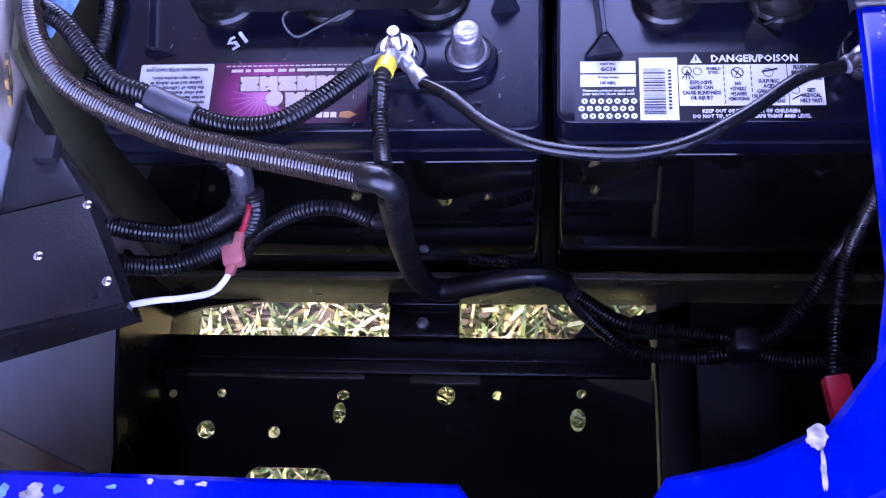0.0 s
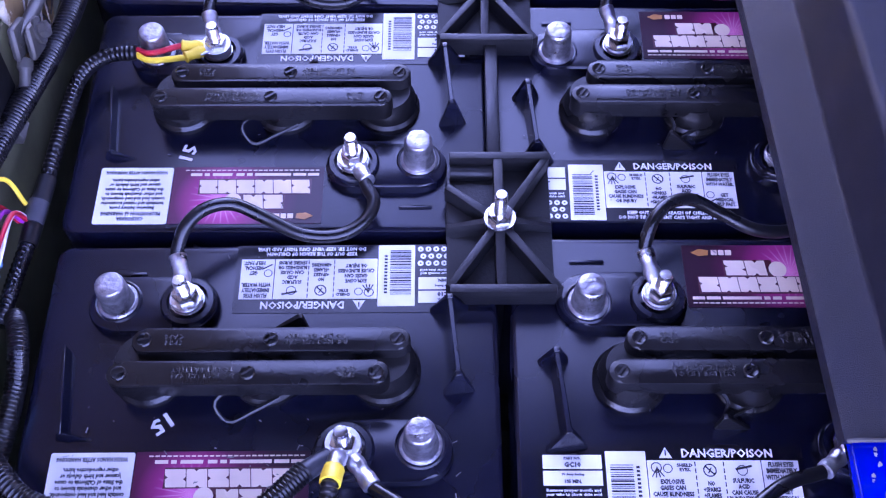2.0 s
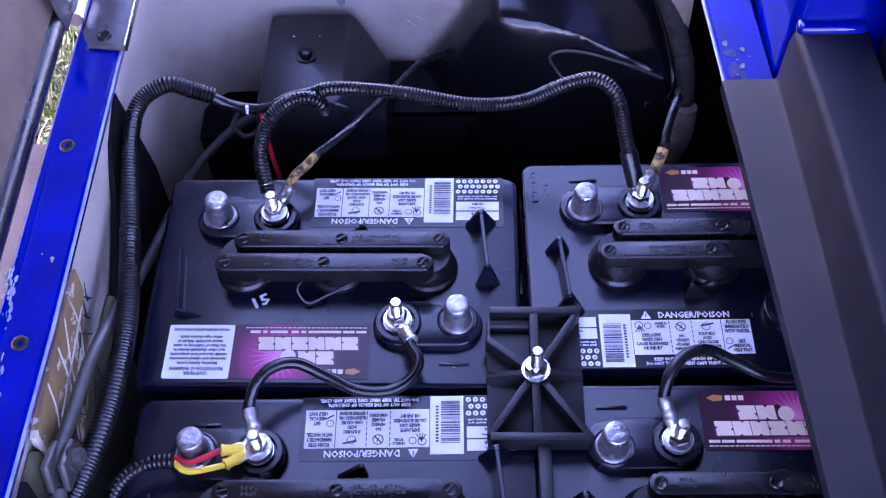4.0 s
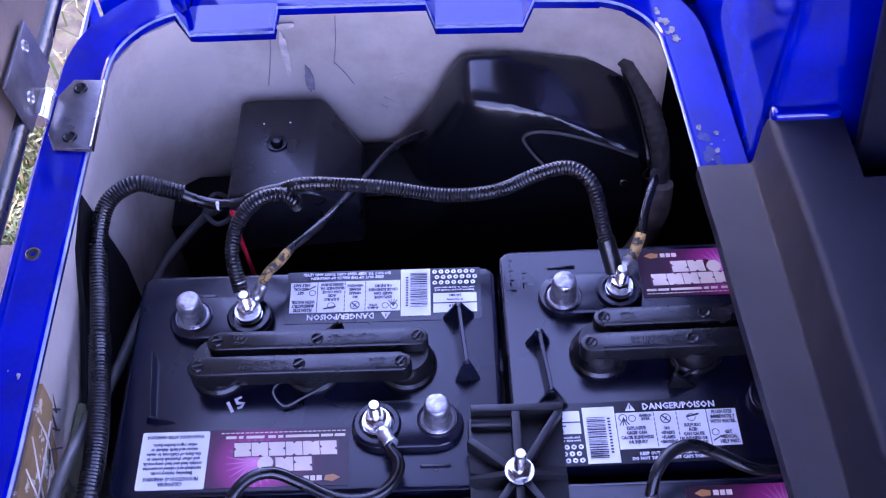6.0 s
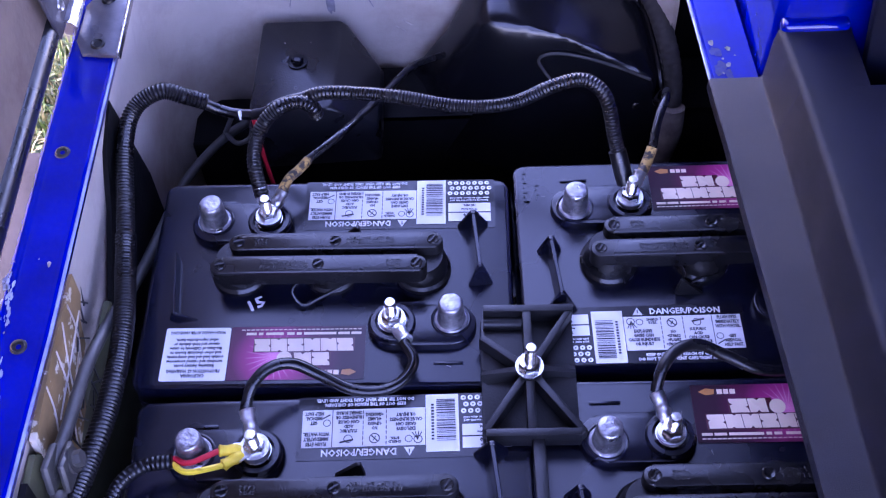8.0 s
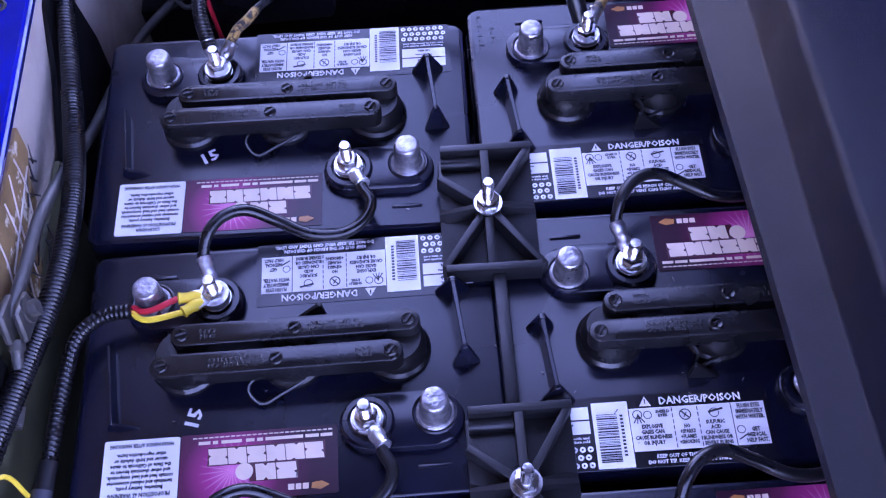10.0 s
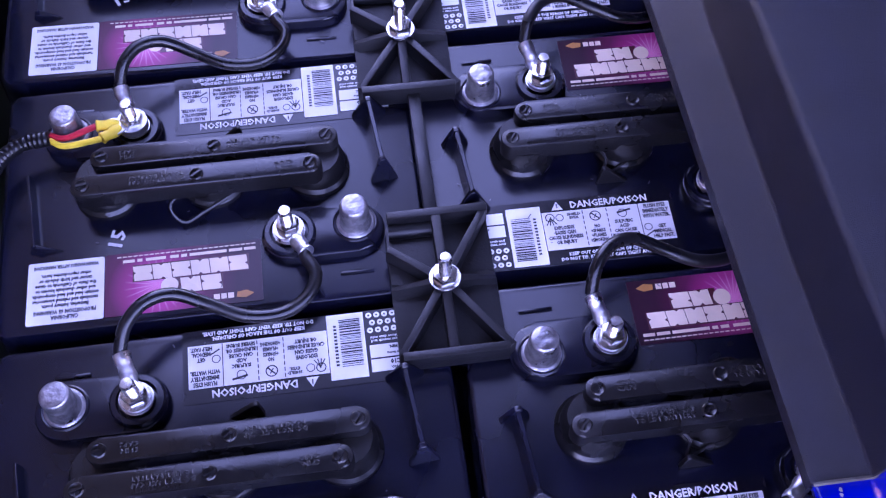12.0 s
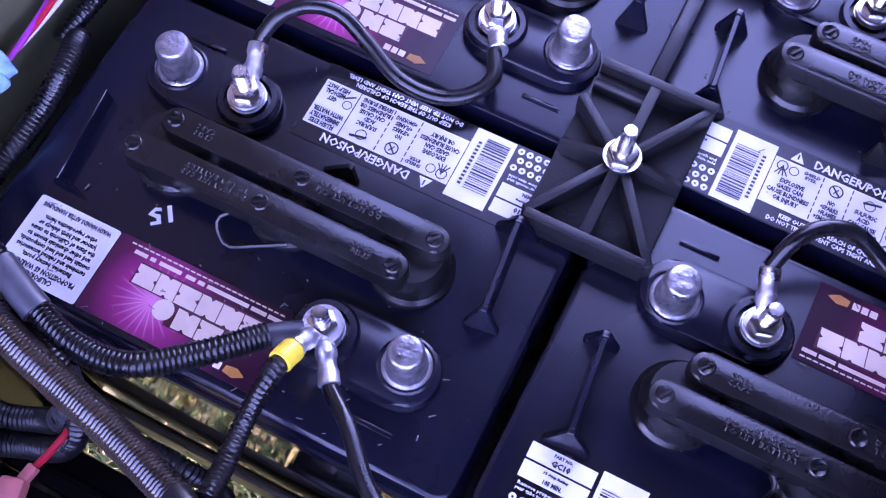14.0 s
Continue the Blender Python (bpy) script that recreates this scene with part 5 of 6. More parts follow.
part("plug", add_box(add_box(bmesh.new(), -0.0058, 0.0058, -0.0062, 0.0062, -0.0045, 0.0045, bevel=0.002, m=pose(-0.1845, -0.060, 0.602, 0, 0, 15)), -0.0026, 0.0026, -0.012, 0.013, -0.0026, 0.0026, bevel=0.001,
                     m=pose(-0.1838, -0.059, 0.602, 0, 0, -8)), PINK, ww, "faded red plug")
part("red_wire", sweep([(-0.1828, -0.050, 0.602), (-0.181, -0.040, 0.600), (-0.181, -0.030, 0.596), (-0.182, -0.022, 0.594)], 0.0018, 8, 0.003), RED, ww)

# long loom along the side wall
wl = conduit("wall_loom", [(-0.296, 0.493, 0.6285), (-0.293, 0.469, 0.626), (-0.286, 0.414, 0.628), (-0.287, 0.361, 0.628), (-0.294, 0.312, 0.630), (-0.304, 0.262, 0.634), (-0.309, 0.225, 0.640), (-0.311, 0.195, 0.643)],
             0.0075, "long black split loom along the side wall", ribs=0.0023)
part("rear_sleeve", sweep([(-0.248, 0.602, 0.645), (-0.262, 0.601, 0.653), (-0.278, 0.600, 0.660), (-0.297, 0.590, 0.654), (-0.303, 0.565, 0.645), (-0.299, 0.517, 0.632), (-0.296, 0.493, 0.6285)],
                          0.0066, 14, ribs=0.0023, depth=0.0007), CONDUIT, wl)
tap = conduit("tap_loom", [(-0.243, 0.3245, 0.620), (-0.262, 0.322, 0.619), (-0.277, 0.309, 0.616), (-0.283, 0.280, 0.612), (-0.286, 0.250, 0.610), (-0.289, 0.222, 0.606), (-0.293, 0.194, 0.602), (-0.297, 0.168, 0.600), (-0.300, 0.140, 0.598)],
              0.0050, "thin black loom with yellow ring terminals on a stud", ribs=0.003)
sm = stud_at(1, False)
for i, (mt, p0) in enumerate(((RED, (-0.243, 0.3265, 0.620)), (YELLOW, (-0.243, 0.3225, 0.620)))):
    e = lug(tap, sm, (sm[0] - 0.020, sm[1] - (0.003 if i == 0 else 0.014), LUGZ + 0.007), LUGZ + 0.002 + 0.0017 * i, 0.0125, 0.0039, TINNED, YELLOW)
    part("wire", sweep([p0, (-0.233, 0.322 - 0.006 * i, 0.622), e], 0.0020, 8, 0.003), mt, tap)
wrap(tap, [(-0.2875, 0.236, 0.608), (-0.2905, 0.213, 0.6045), (-0.293, 0.192, 0.602)], 0.0056)
wrap(tap, [(-0.2895, 0.219, 0.6075), (-0.2915, 0.205, 0.605)], 0.0060, GREYTAPE, "grey_sleeve")

# coloured wires and plugs by the front corner
wb = tagged(empty("wire_bundle"), "red, white, violet and yellow wires with blue plugs", "wires")
for mt, pts in ((YELLOW, [(-0.296, 0.215, 0.610), (-0.304, 0.222, 0.626), (-0.314, 0.212, 0.632), (-0.318, 0.195, 0.628)]),
                (RED, [(-0.299, 0.205, 0.606), (-0.308, 0.206, 0.622), (-0.312, 0.185, 0.622), (-0.306, 0.150, 0.618), (-0.300, 0.115, 0.622), (-0.302, 0.085, 0.630)]),
                (WIREWHITE, [(-0.294, 0.208, 0.604), (-0.297, 0.200, 0.622), (-0.299, 0.170, 0.620), (-0.303, 0.130, 0.616), (-0.306, 0.098, 0.618), (-0.300, 0.082, 0.630)]),
                (RED, [(-0.294, 0.206, 0.606), (-0.296, 0.198, 0.625), (-0.299, 0.165, 0.626), (-0.300, 0.135, 0.622), (-0.303, 0.105, 0.620), (-0.308, 0.080, 0.618)]),
                (PURPLE, [(-0.297, 0.206, 0.605), (-0.302, 0.200, 0.624), (-0.304, 0.170, 0.624), (-0.302, 0.140, 0.622), (-0.297, 0.105, 0.626), (-0.296, 0.082, 0.632)])):
    part("wire", sweep(pts, 0.0015, 8, 0.003), mt, wb)
for x, y, z, a in ((-0.312, 0.180, 0.618, 20), (-0.300, 0.088, 0.630, -25)):
    part("plug", add_box(add_box(bmesh.new(), -0.009, 0.009, -0.014, 0.014, -0.006, 0.006, bevel=0.0022, m=pose(x, y, z, 10, 0, a)), -0.006, 0.006, -0.020, 0.020, -0.0042, 0.0042, bevel=0.001, m=pose(x, y, z, 10, 0, a)), BLUECONN, wb, "translucent blue plug")
conduit("curl_loom", [(-0.298, 0.150, 0.588), (-0.290, 0.142, 0.602), (-0.283, 0.125, 0.608), (-0.280, 0.100, 0.606), (-0.283, 0.075, 0.600), (-0.290, 0.055, 0.590)], 0.0062, "short curl of black corrugated loom")

# rear looms and corroded leads
sl, sr = stud_at(2, False), stud_at(5, True)
ra = conduit("rear_loom", [(sl[0] - 0.004, sl[1] + 0.010, 0.624), (-0.208, 0.546, 0.640), (-0.205, 0.560, 0.651), (-0.197, 0.569, 0.661), (-0.185, 0.574, 0.668), (-0.172, 0.577, 0.668), (-0.1645, 0.578, 0.661), (-0.1635, 0.580, 0.652)], 0.0056,
             "curled black split loom rising from the rear stud")
lug(ra, sl, (sl[0] - 0.004, sl[1] + 0.012, 0.626), LUGZ + 0.002, 0.012)
rb_ = conduit("rear_cross_loom", [(-0.198, 0.592, 0.645), (-0.188, 0.590, 0.653), (-0.172, 0.586, 0.662), (-0.152, 0.582, 0.672), (-0.106, 0.580, 0.668), (-0.058, 0.580, 0.655), (-0.021, 0.580, 0.657), (0.010, 0.580, 0.674), (0.030, 0.578, 0.680),
                                 (0.044, 0.567, 0.674), (0.051, 0.552, 0.650), (0.056, 0.540, 0.632), (sr[0] - 0.004, sr[1] + 0.010, 0.622)], 0.0054, "black split loom crossing the rear of the bay")
lug(rb_, sr, (sr[0] - 0.004, sr[1] + 0.012, 0.626), LUGZ + 0.002, 0.010)
wrap(rb_, [(0.0535, 0.546, 0.640), (0.057, 0.538, 0.629), (sr[0] - 0.003, sr[1] + 0.008, 0.620)], 0.0064)
part("taped_neck", sweep([(-0.254, 0.602, 0.648), (-0.240, 0.601, 0.638), (-0.224, 0.598, 0.635), (-0.208, 0.595, 0.638), (-0.194, 0.591, 0.648)], 0.0042, 12, 0.004), TAPE, rb_, "narrow taped length")
part("clip", box(-0.2242, -0.2218, 0.5935, 0.597, 0.633, 0.6405, bevel=0.0008), WIREWHITE, rb_, "white cable clip")
part("red_lead", sweep([(-0.214, 0.596, 0.634), (-0.212, 0.590, 0.600), (-0.208, 0.585, 0.56)], 0.0018, 8, 0.004), RED, rb_)
oc = tagged(empty("corroded_lead"), "thin rear lead with orange corroded end", "cable")
lug(oc, sl, (sl[0] + 0.012, sl[1] + 0.020, 0.622), LUGZ + 0.0005, 0.010, material=DULL)
part("corroded_end", sweep([(sl[0] + 0.007, sl[1] + 0.012, 0.619), (sl[0] + 0.014, sl[1] + 0.026, 0.623), (-0.178, 0.550, 0.6250), (-0.171, 0.560, 0.6255)], 0.0036, 10, 0.003), ORANGE, oc, "orange corroded cable end")
part("jacket", sweep([(-0.171, 0.560, 0.6255), (-0.149, 0.582, 0.626), (-0.132, 0.620, 0.610), (-0.118, 0.650, 0.598), (-0.095, 0.690, 0.588), (-0.07, 0.72, 0.57)], 0.0030, 10, 0.004), RUBBER, oc)
oc2 = tagged(empty("corroded_lead"), "thin rear lead with orange corroded end", "cable")
lug(oc2, sr, (sr[0] + 0.010, sr[1] + 0.020, 0.622), LUGZ + 0.0005, 0.010, material=DULL)
part("corroded_end", sweep([(sr[0] + 0.006, sr[1] + 0.012, 0.617), (0.077, 0.550, 0.617), (0.083, 0.562, 0.624)], 0.0042, 10, 0.003), ORANGE, oc2, "orange corroded cable end")
part("jacket", sweep([(0.083, 0.562, 0.624), (0.088, 0.580, 0.632), (0.097, 0.602, 0.634), (0.106, 0.64, 0.60), (0.110, 0.68, 0.54)], 0.0034, 10, 0.004), RUBBER, oc2)

# ---- rear of the bay ----
bx = tagged(empty("relay_box"), "black steel relay cover bolted to the bay wall", "relay cover")
rbm = bmesh.new()
for p in ((-0.226, 0.750, 0.587), (-0.157, 0.750, 0.587), (-0.230, 0.646, 0.587), (-0.162, 0.646, 0.587), (-0.125, 0.718, 0.558), (-0.127, 0.655, 0.555), (-0.150, 0.750, 0.570), (-0.236, 0.640, 0.52), (-0.125, 0.645, 0.52), (-0.125, 0.750, 0.52), (-0.236, 0.750, 0.52)):
    rbm.verts.new(p)
r = bmesh.ops.convex_hull(rbm, input=rbm.verts)
bmesh.ops.bevel(rbm, geom=list(rbm.edges), offset=0.0025, segments=2, profile=0.5, affect="EDGES")
part("cover", rbm, BOXBLK, bx)
bolt_m = pose(-0.193, 0.699, 0.5868)
part("washer", lathe([(0.0085, 0.0), (0.0085, 0.002), (0.003, 0.0022)], 22, bolt_m), FRAME, bx)
part("bolt", frustum_hex(0.0052, 0.002, 0.0065, bolt_m), FRAME, bx)
part("rivet", lathe([(0.0009, 0), (0.0007, 0.0006), (0, 0.0008)], 8, pose(-0.205, 0.722, 0.5872)), STEEL, bx)
part("rivet", lathe([(0.0009, 0), (0.0007, 0.0006), (0, 0.0008)], 8, pose(-0.183, 0.722, 0.5872)), STEEL, bx)

# black sheets added to stand for the deep shade behind the batteries
part("depth_sheet", add_box(add_box(bmesh.new(), -0.232, 0.295, 0.690, 0.696, 0.30, 0.525, bevel=0.001), -0.232, 0.295, 0.690, 0.752, 0.519, 0.525, bevel=0.001), MATBLACK, tray, "matt black sheet added for the shaded depth behind the batteries")
part("depth_sheet_end", add_box(add_box(bmesh.new(), -0.302, -0.2325, 0.694, 0.699, 0.30, 0.492, bevel=0.001), -0.302, -0.2325, 0.699, 0.750, 0.486, 0.492, bevel=0.001), MATBLACK, tray)
cv = tagged(empty("motor_cover"), "glossy black moulded cover at the rear of the bay", "moulded cover")
# a narrow flat top, a broad face falling away beside it, a steep front
CVP = {"A": (-0.037, 0.750, 0.637), "B": (-0.009, 0.750, 0.637), "C": (-0.038, 0.704, 0.621), "D": (-0.009, 0.706, 0.622), "E": (0.046, 0.692, 0.608), "F": (0.114, 0.671, 0.580), "G": (0.114, 0.758, 0.607),
       "H": (-0.064, 0.752, 0.588), "I": (-0.128, 0.757, 0.490), "J": (-0.112, 0.702, 0.460), "K": (0.030, 0.652, 0.460), "L": (0.128, 0.643, 0.460), "M": (0.128, 0.758, 0.460)}
cbm = bmesh.new()
_cv = {k: cbm.verts.new(p) for k, p in CVP.items()}
for f in ("ACDB", "CED", "BDG", "DEF", "DFG", "CJKE", "EKLF", "AHC", "HIJ", "HJC", "FLMG", "ABGMIH"):
    cbm.faces.new([_cv[k] for k in f])
bmesh.ops.recalc_face_normals(cbm, faces=cbm.faces)
bmesh.ops.triangulate(cbm, faces=list(cbm.faces))
for _ in range(4):
    long = [e for e in cbm.edges if e.calc_length() > 0.007]
    bmesh.ops.subdivide_edges(cbm, edges=long, cuts=1)
    bmesh.ops.triangulate(cbm, faces=[f for f in cbm.faces if len(f.verts) > 3])
for _ in range(9):
    bmesh.ops.smooth_vert(cbm, verts=list(cbm.verts), factor=0.5, use_axis_x=True, use_axis_y=True, use_axis_z=True)
part("shell", cbm, SATIN, cv)
part("lip", sweep([(0.102, 0.6735, 0.5790), (0.075, 0.6800, 0.5880), (0.046, 0.6855, 0.5955), (0.022, 0.6890, 0.5975), (0.0095, 0.6900, 0.5905), (0.0155, 0.6850, 0.5790), (0.028, 0.6780, 0.5660)], 0.0013, 8, 0.003), GREYROD, cv, "raised moulded lip")
part("felt_end", sweep([(0.1225, 0.663, 0.556), (0.122, 0.657, 0.532), (0.115, 0.654, 0.500), (0.104, 0.652, 0.475)], 0.0105, 10, 0.004), TANFELT, cv, "frayed tan felt end")
part("screw", lathe([(0.0045, 0), (0.0045, 0.002), (0.003, 0.0035), (0, 0.0036)], 14, Matrix.Translation((0.093, 0.6705, 0.5525)) @ Vector((0, -1, 0.25)).to_track_quat("Z", "Y").to_matrix().to_4x4()), STEEL, cv)
part("edge_bead", sweep([(0.0955, 0.744, 0.613), (0.1045, 0.712, 0.598), (0.1105, 0.680, 0.580), (0.1125, 0.6680, 0.558), (0.109, 0.660, 0.525)], 0.0024, 8, 0.004), SATIN, cv)
part("gasket", sweep([(0.098, 0.745, 0.620), (0.108, 0.728, 0.611), (0.116, 0.703, 0.598), (0.1215, 0.680, 0.578), (0.1220, 0.666, 0.545), (0.117, 0.658, 0.505), (0.104, 0.654, 0.47)], 0.0085, 12, ribs=0.006, depth=0.0008), FELT, cv, "dark felt gasket edge")

# ---- side wall fittings ----
br = tagged(empty("brake_cable"), "grey sheathed cable with a bolted clevis on the side wall", "cable")
part("sheath", sweep([(-0.304, 0.300, 0.655), (-0.302, 0.335, 0.648), (-0.300, 0.385, 0.640), (-0.298, 0.440, 0.614), (-0.298, 0.49, 0.582), (-0.298, 0.56, 0.548), (-0.294, 0.63, 0.52), (-0.270, 0.69, 0.505), (-0.235, 0.725, 0.50)], 0.0042, 10, 0.004), GREYROD, br)
part("clevis", add_box(add_box(bmesh.new(), -0.0085, -0.0030, -0.014, 0.012, -0.011, 0.010, bevel=0.0026, seg=2, m=pose(-0.2985, 0.309, 0.652, -28, 0, 6)), 0.0010, 0.0062, -0.014, 0.012, -0.011, 0.010, bevel=0.0026, seg=2,
                            m=pose(-0.2985, 0.309, 0.652, -28, 0, 6)), GREYROD, br, "worn steel clevis")
part("washer", lathe([(0.0030, 0.0), (0.0082, 0.0), (0.0082, 0.0018), (0.0030, 0.0020)], 20, pose(-0.2925, 0.311, 0.655, 0, 78, 10)), GREYROD, br)
part("pin_bolt", frustum_hex(0.0052, 0.0018, 0.0070, pose(-0.2925, 0.311, 0.655, 0, 78, 10)), GREYROD, br)
part("lower_stud", lathe([(0.0046, 0.0), (0.0050, 0.006), (0.0036, 0.008), (0.0034, 0.017), (0.0, 0.0175)], 14, pose(-0.3005, 0.297, 0.6460, 120, 0, 0)), GREYROD, br)
part("end_bolt", frustum_hex(0.006, 0, 0.012, pose(-0.303, 0.262, 0.628, 90, 0, 0)), GREYROD, br)
part("link", sweep([(-0.268, 0.690, 0.512), (-0.258, 0.700, 0.525), (-0.246, 0.700, 0.518), (-0.246, 0.690, 0.506), (-0.258, 0.684, 0.504), (-0.268, 0.690, 0.512)], 0.0022, 8, 0.002), GREYROD, br)


def wall_patch(name, yz, x, material, label):
    bm = bmesh.new()
    a = [bm.verts.new((x, y, z)) for y, z in yz]
    b = [bm.verts.new((x - 0.004, y, z)) for y, z in yz]
    bm.faces.new(a)
    bm.faces.new(b[::-1])
    for i in range(len(a)):
        bm.faces.new((a[i], b[i], b[(i + 1) % len(a)], a[(i + 1) % len(a)]))
    bmesh.ops.recalc_face_normals(bm, faces=bm.faces)
    return part(name, bm, material, cart_body, label)


wall_patch("grey_panel", [(-0.150, 0.400), (-0.150, 0.640), (0.000, 0.640), (0.000, 0.420)], -0.3172, GREYGEL, "smooth grey gelcoat at the front of the side wall")
# the shade at the foot of the wall, laid on as a black sheet
wall_patch("shade_band", [(-0.152, 0.336), (-0.152, 0.404), (-0.130, 0.405), (-0.104, 0.416), (-0.077, 0.425), (-0.050, 0.434), (0.010, 0.440), (0.010, 0.336)], -0.3145, FRAME, "black band for the shade low on the side wall")
wall_patch("lower_panel", [(0.46, 0.595), (0.345, 0.600), (0.312, 0.662), (0.16, 0.662), (0.05, 0.640), (0.03, 0.575), (0.02, 0.345), (0.60, 0.345), (0.60, 0.43), (0.50, 0.50)], -0.3118, RESIN, "bare olive resin low on the side wall")
wall_patch("bare_patch", [(0.434, 0.668), (0.431, 0.648), (0.416, 0.640), (0.408, 0.624), (0.390, 0.620), (0.372, 0.602), (0.340, 0.597), (0.322, 0.612), (0.314, 0.640), (0.318, 0.668), (0.370, 0.672)], -0.3108, TAN, "bare tan fibreglass patch with scribbles")
scr = bmesh.new()
for y, z, ln, a in ((0.372, 0.625, 0.020, 70), (0.380, 0.612, 0.016, 20), (0.362, 0.608, 0.018, 110), (0.352, 0.622, 0.014, 60), (0.345, 0.606, 0.016, 95), (0.405, 0.640, 0.014, 30), (0.410, 0.628, 0.012, 120), (0.336, 0.612, 0.012, 40)):
    add_box(scr, -0.0004, 0.0004, -ln * 0.75, ln * 0.75, -0.0006, 0.0006, m=pose(-0.3104, y, z, a, 0, 0))
tagged(part("marker_writing", scr, INK, cart_body, "black marker strokes"), kind="stuff")
scr = bmesh.new()
for x, y, z, ln, a in ((-0.3163, 0.441, 0.634, 0.009, 62), (-0.3163, 0.437, 0.630, 0.010, 118), (-0.3163, 0.431, 0.629, 0.010, 66), (-0.3163, 0.426, 0.624, 0.009, 112), (-0.3113, 0.402, 0.5935, 0.009, 80), (-0.3113, 0.398, 0.5905, 0.010, 128),
                       (-0.3113, 0.392, 0.5920, 0.009, 84), (-0.3113, 0.384, 0.5900, 0.007, 30), (-0.3113, 0.380, 0.5860, 0.008, 100)):
    add_box(scr, -0.0004, 0.0004, -ln, ln, -0.0007, 0.0007, m=pose(x, y, z, a, 0, 0))
tagged(part("marker_writing", scr, INK, cart_body, "black marker strokes"), kind="stuff")
scr = [sweep([(-0.3106, y0, z0), (-0.3104, (y0 + y1) / 2 + b, (z0 + z1) / 2), (-0.3106, y1, z1)], 0.0007, 5, 0.004)
       for y0, z0, y1, z1, b in ((0.345, 0.605, 0.378, 0.668, 0.006), (0.362, 0.604, 0.398, 0.668, -0.005), (0.330, 0.630, 0.352, 0.670, 0.004), (0.392, 0.622, 0.412, 0.667, 0.005), (0.345, 0.640, 0.420, 0.646, 0.0), (0.352, 0.622, 0.400, 0.634, 0.0))]
for b in scr:
    part("scratch", b, PRIMER, cart_body, "pale scratch across the bare patch")
# no holes are cut: the darkness inside two openings is laid on as black patches
wall_patch("opening_patch", [(0.585, 0.668), (0.548, 0.655), (0.520, 0.625), (0.455, 0.585), (0.44, 0.50), (0.50, 0.40), (0.60, 0.40), (0.605, 0.56)], -0.3112, MATBLACK, "matt black patch laid on the side wall for a dark opening")
wall_patch("opening_patch", [(0.29, 0.672), (0.256, 0.672), (0.247, 0.658), (0.262, 0.628), (0.286, 0.634)], -0.3085, MATBLACK, "matt black patch laid on the side wall for a dark opening")
for y, x in ((0.522, -0.328), (0.371, -0.326), (0.303, -0.330), (0.284, -0.326)):
    hole = bmesh.new()
    add_lathe(hole, [(0.0054, 0.0), (0.0050, 0.0012), (0.0040, 0.0016), (0.0034, 0.0004), (0, 0.0002)], 14, pose(x, y, RIM - 0.0003))
    part("rivet", hole, RIVET, cart_body, "dull rivet in the rim")

# ---- control box at the front corner ----
cb = tagged(empty("control_box"), "flat black control box with a screwed lid on the side wall", "control box")
part("body", prism([(-0.3160, -0.050), (-0.264, -0.037), (-0.234, -0.095), (-0.3160, -0.121)], 0.592, 0.6235, 0.002), BOXBLK, cb)
part("lid", prism([(-0.3155, -0.0485), (-0.263, -0.0350), (-0.2305, -0.0965), (-0.3155, -0.1175)], 0.6230, 0.628, 0.0012), BOXBLK, cb)
for x, y in ((-0.282, -0.071), (-0.242, -0.085), (-0.260, -0.041)):
    part("screw", lathe([(0.0026, 0.0), (0.0026, 0.0008), (0.0016, 0.0016), (0, 0.0017)], 14, pose(x, y, 0.628)), STEEL, cb, "silver screw")
kb = tagged(empty("black_bracket"), "black plastic bracket beside the control box", "bracket")
part("body", prism([(-0.3165, 0.040), (-0.303, 0.008), (-0.288, -0.002), (-0.267, -0.030), (-0.3165, -0.043)], 0.585, 0.618, 0.004), VINYL, kb)
part("tab", box(-0.300, -0.286, -0.012, 0.004, 0.616, 0.626, bevel=0.003), VINYL, kb)
part("tag", add_box(bmesh.new(), -0.001, 0.001, -0.009, 0.009, -0.014, 0.014, bevel=0.0005, m=pose(-0.313, 0.030, 0.640, 0, 20, 10)), ORANGE, kb, "rusty brown tag")

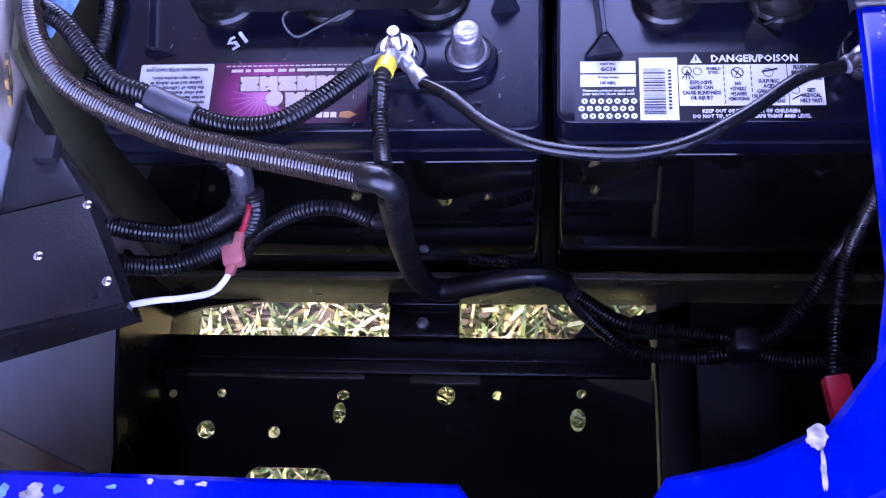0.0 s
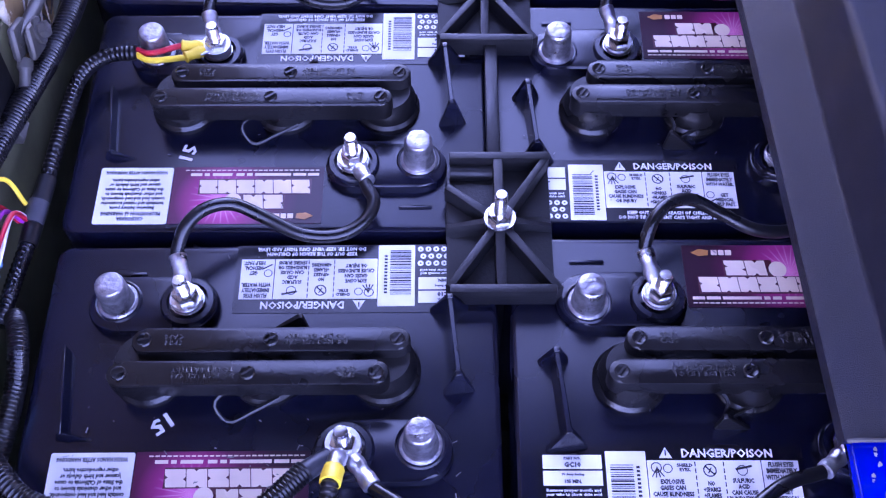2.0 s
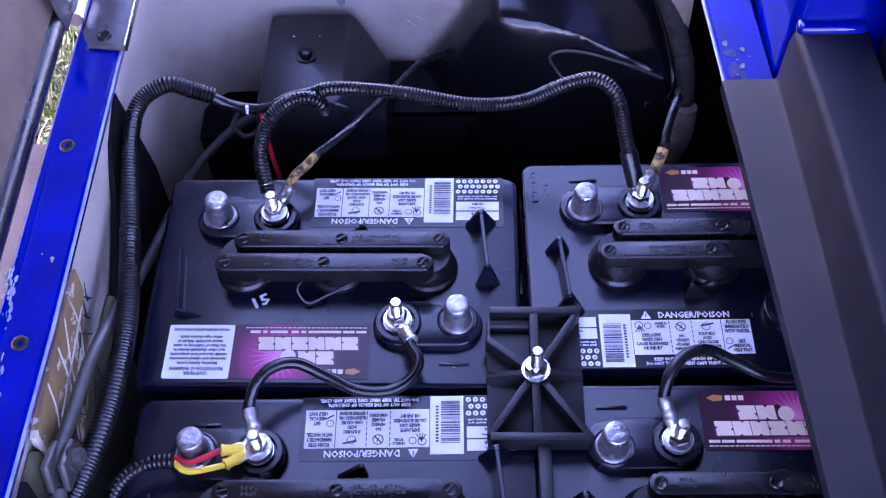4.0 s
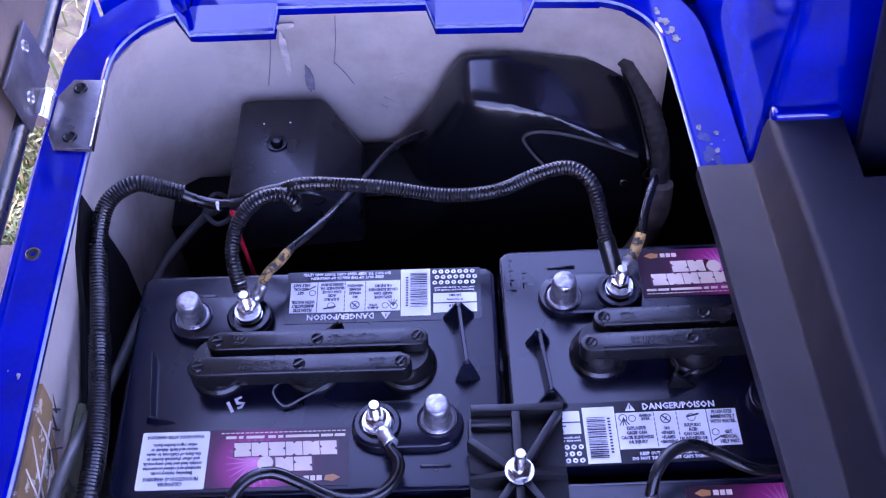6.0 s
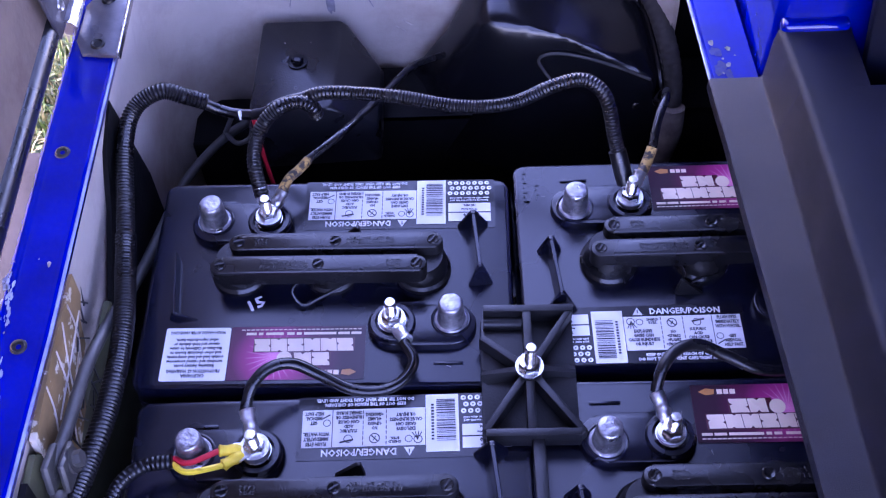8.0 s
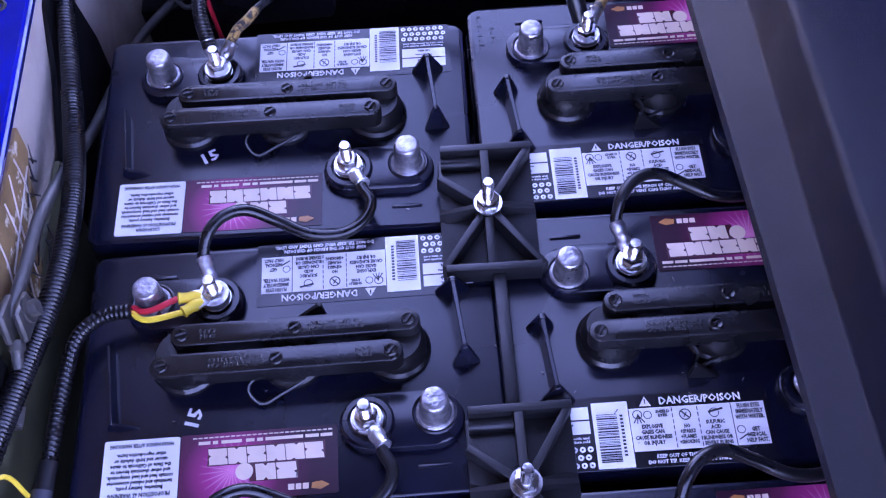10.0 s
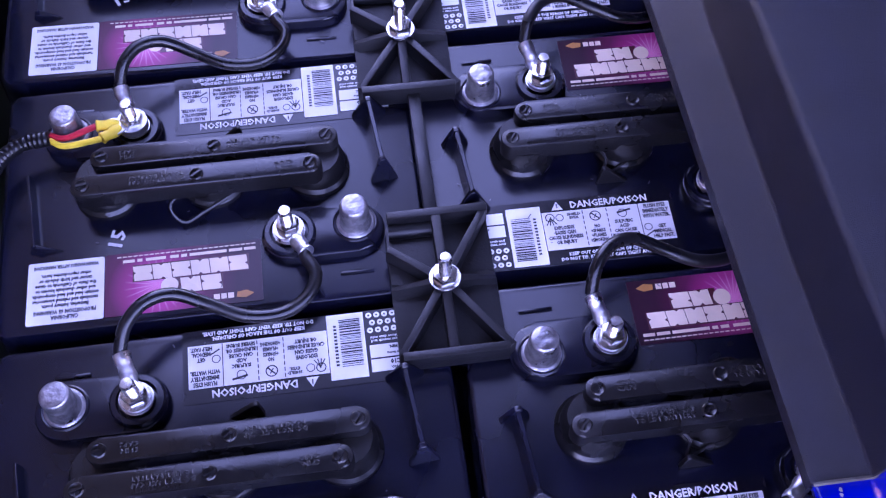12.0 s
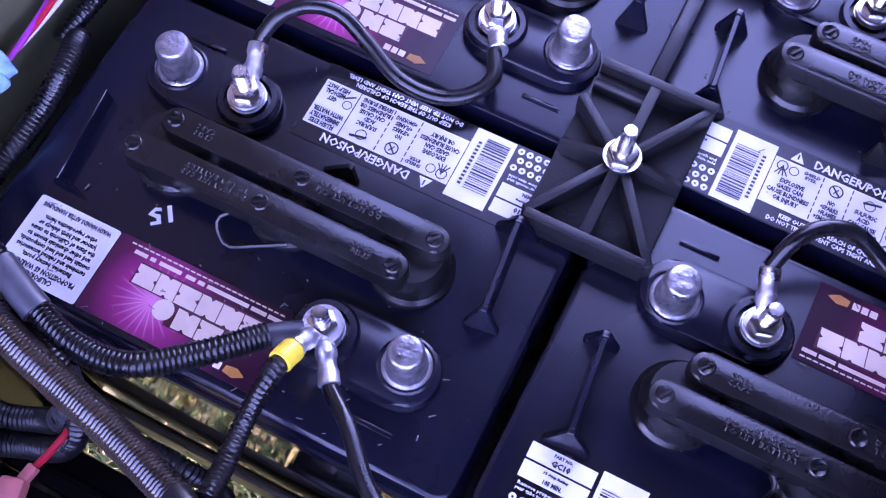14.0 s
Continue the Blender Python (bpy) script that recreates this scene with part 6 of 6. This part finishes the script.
# ---- seat base, tipped open on its hinge ----
SEAT = pose(-0.3570, 0.0, 0.694, 0, -95, 0)
seat = tagged(empty("tipped_seat", SEAT), "tipped-up plywood seat base with black vinyl edge", "seat")
BOARD = [(0.016, -0.42), (0.74, -0.42), (0.74, 1.08), (0.20, 1.06), (0.06, 0.82), (0.016, 0.785)]
part("plywood", prism(BOARD, -0.008, 0.004), WOOD, seat, "bare brown plywood")
part("vinyl_edge", sweep([(0.006, -0.43, -0.003), (0.006, 0.40, -0.003), (0.007, 0.76, -0.003), (0.016, 0.795, -0.003), (0.060, 0.830, -0.003), (0.130, 0.945, -0.003), (0.200, 1.062, -0.003)], 0.0105, 10, 0.02), RUBBER, seat, "folded black vinyl edge")
part("cushion", prism([(u - 0.006, y + (0.008 if y > 0 else -0.008)) for u, y in BOARD], 0.0045, 0.070, 0.015), VINYL, seat)

hg = tagged(empty("hinge", pose(0, 0.008, 0)), "worn steel hinge screwed to the blue rim", "hinge")
part("leaf", prism([(-0.330, 0.604), (-0.304, 0.601), (-0.3035, 0.669), (-0.326, 0.671), (-0.335, 0.655), (-0.336, 0.618)], RIM + 0.001, RIM + 0.0042, 0.0008), HINGE, hg)
part("leaf_edge", box(-0.3048, -0.3025, 0.603, 0.668, RIM - 0.002, RIM + 0.0050, bevel=0.0006), STEEL, hg, "bright worn edge")
part("knuckle", lathe([(0, -0.014), (0.0062, -0.014), (0.0062, 0.014), (0, 0.014)], 18, pose(-0.3415, 0.640, RIM + 0.008, 90, 0, 0)), STEEL, hg, "bright rolled knuckle")
part("strap", box(-0.366, -0.340, 0.628, 0.652, RIM + 0.012, RIM + 0.0150, bevel=0.001, m=Matrix.Identity(4)), HINGE, hg)
part("upper_leaf", box(0.0, 0.045, 0.612, 0.680, -0.0140, -0.0112, bevel=0.001, m=SEAT), HINGE, hg)
for y in (0.613, 0.661):
    part("screw", lathe([(0.0055, 0), (0.0050, 0.0014), (0.0040, 0.0016), (0.0030, 0.0004), (0, 0.0002)], 16, pose(-0.3195, y, RIM + 0.0042)), FRAME, hg)
for u in (0.018, 0.046):
    part("screw", lathe([(0.0050, 0), (0.0045, 0.0014), (0.0035, 0.0016), (0.0025, 0.0004), (0, 0.0002)], 16, SEAT @ pose(u * 0.8, 0.615 + u, -0.0140, 180, 0, 0)), DULL, hg)
sill = tagged(part("side_sill", box(-0.42, -0.353, -0.3, 0.60, 0.55, 0.60, bevel=0.006), CONCRETE), "dusty grey outer sill beside the cart body", "sill")
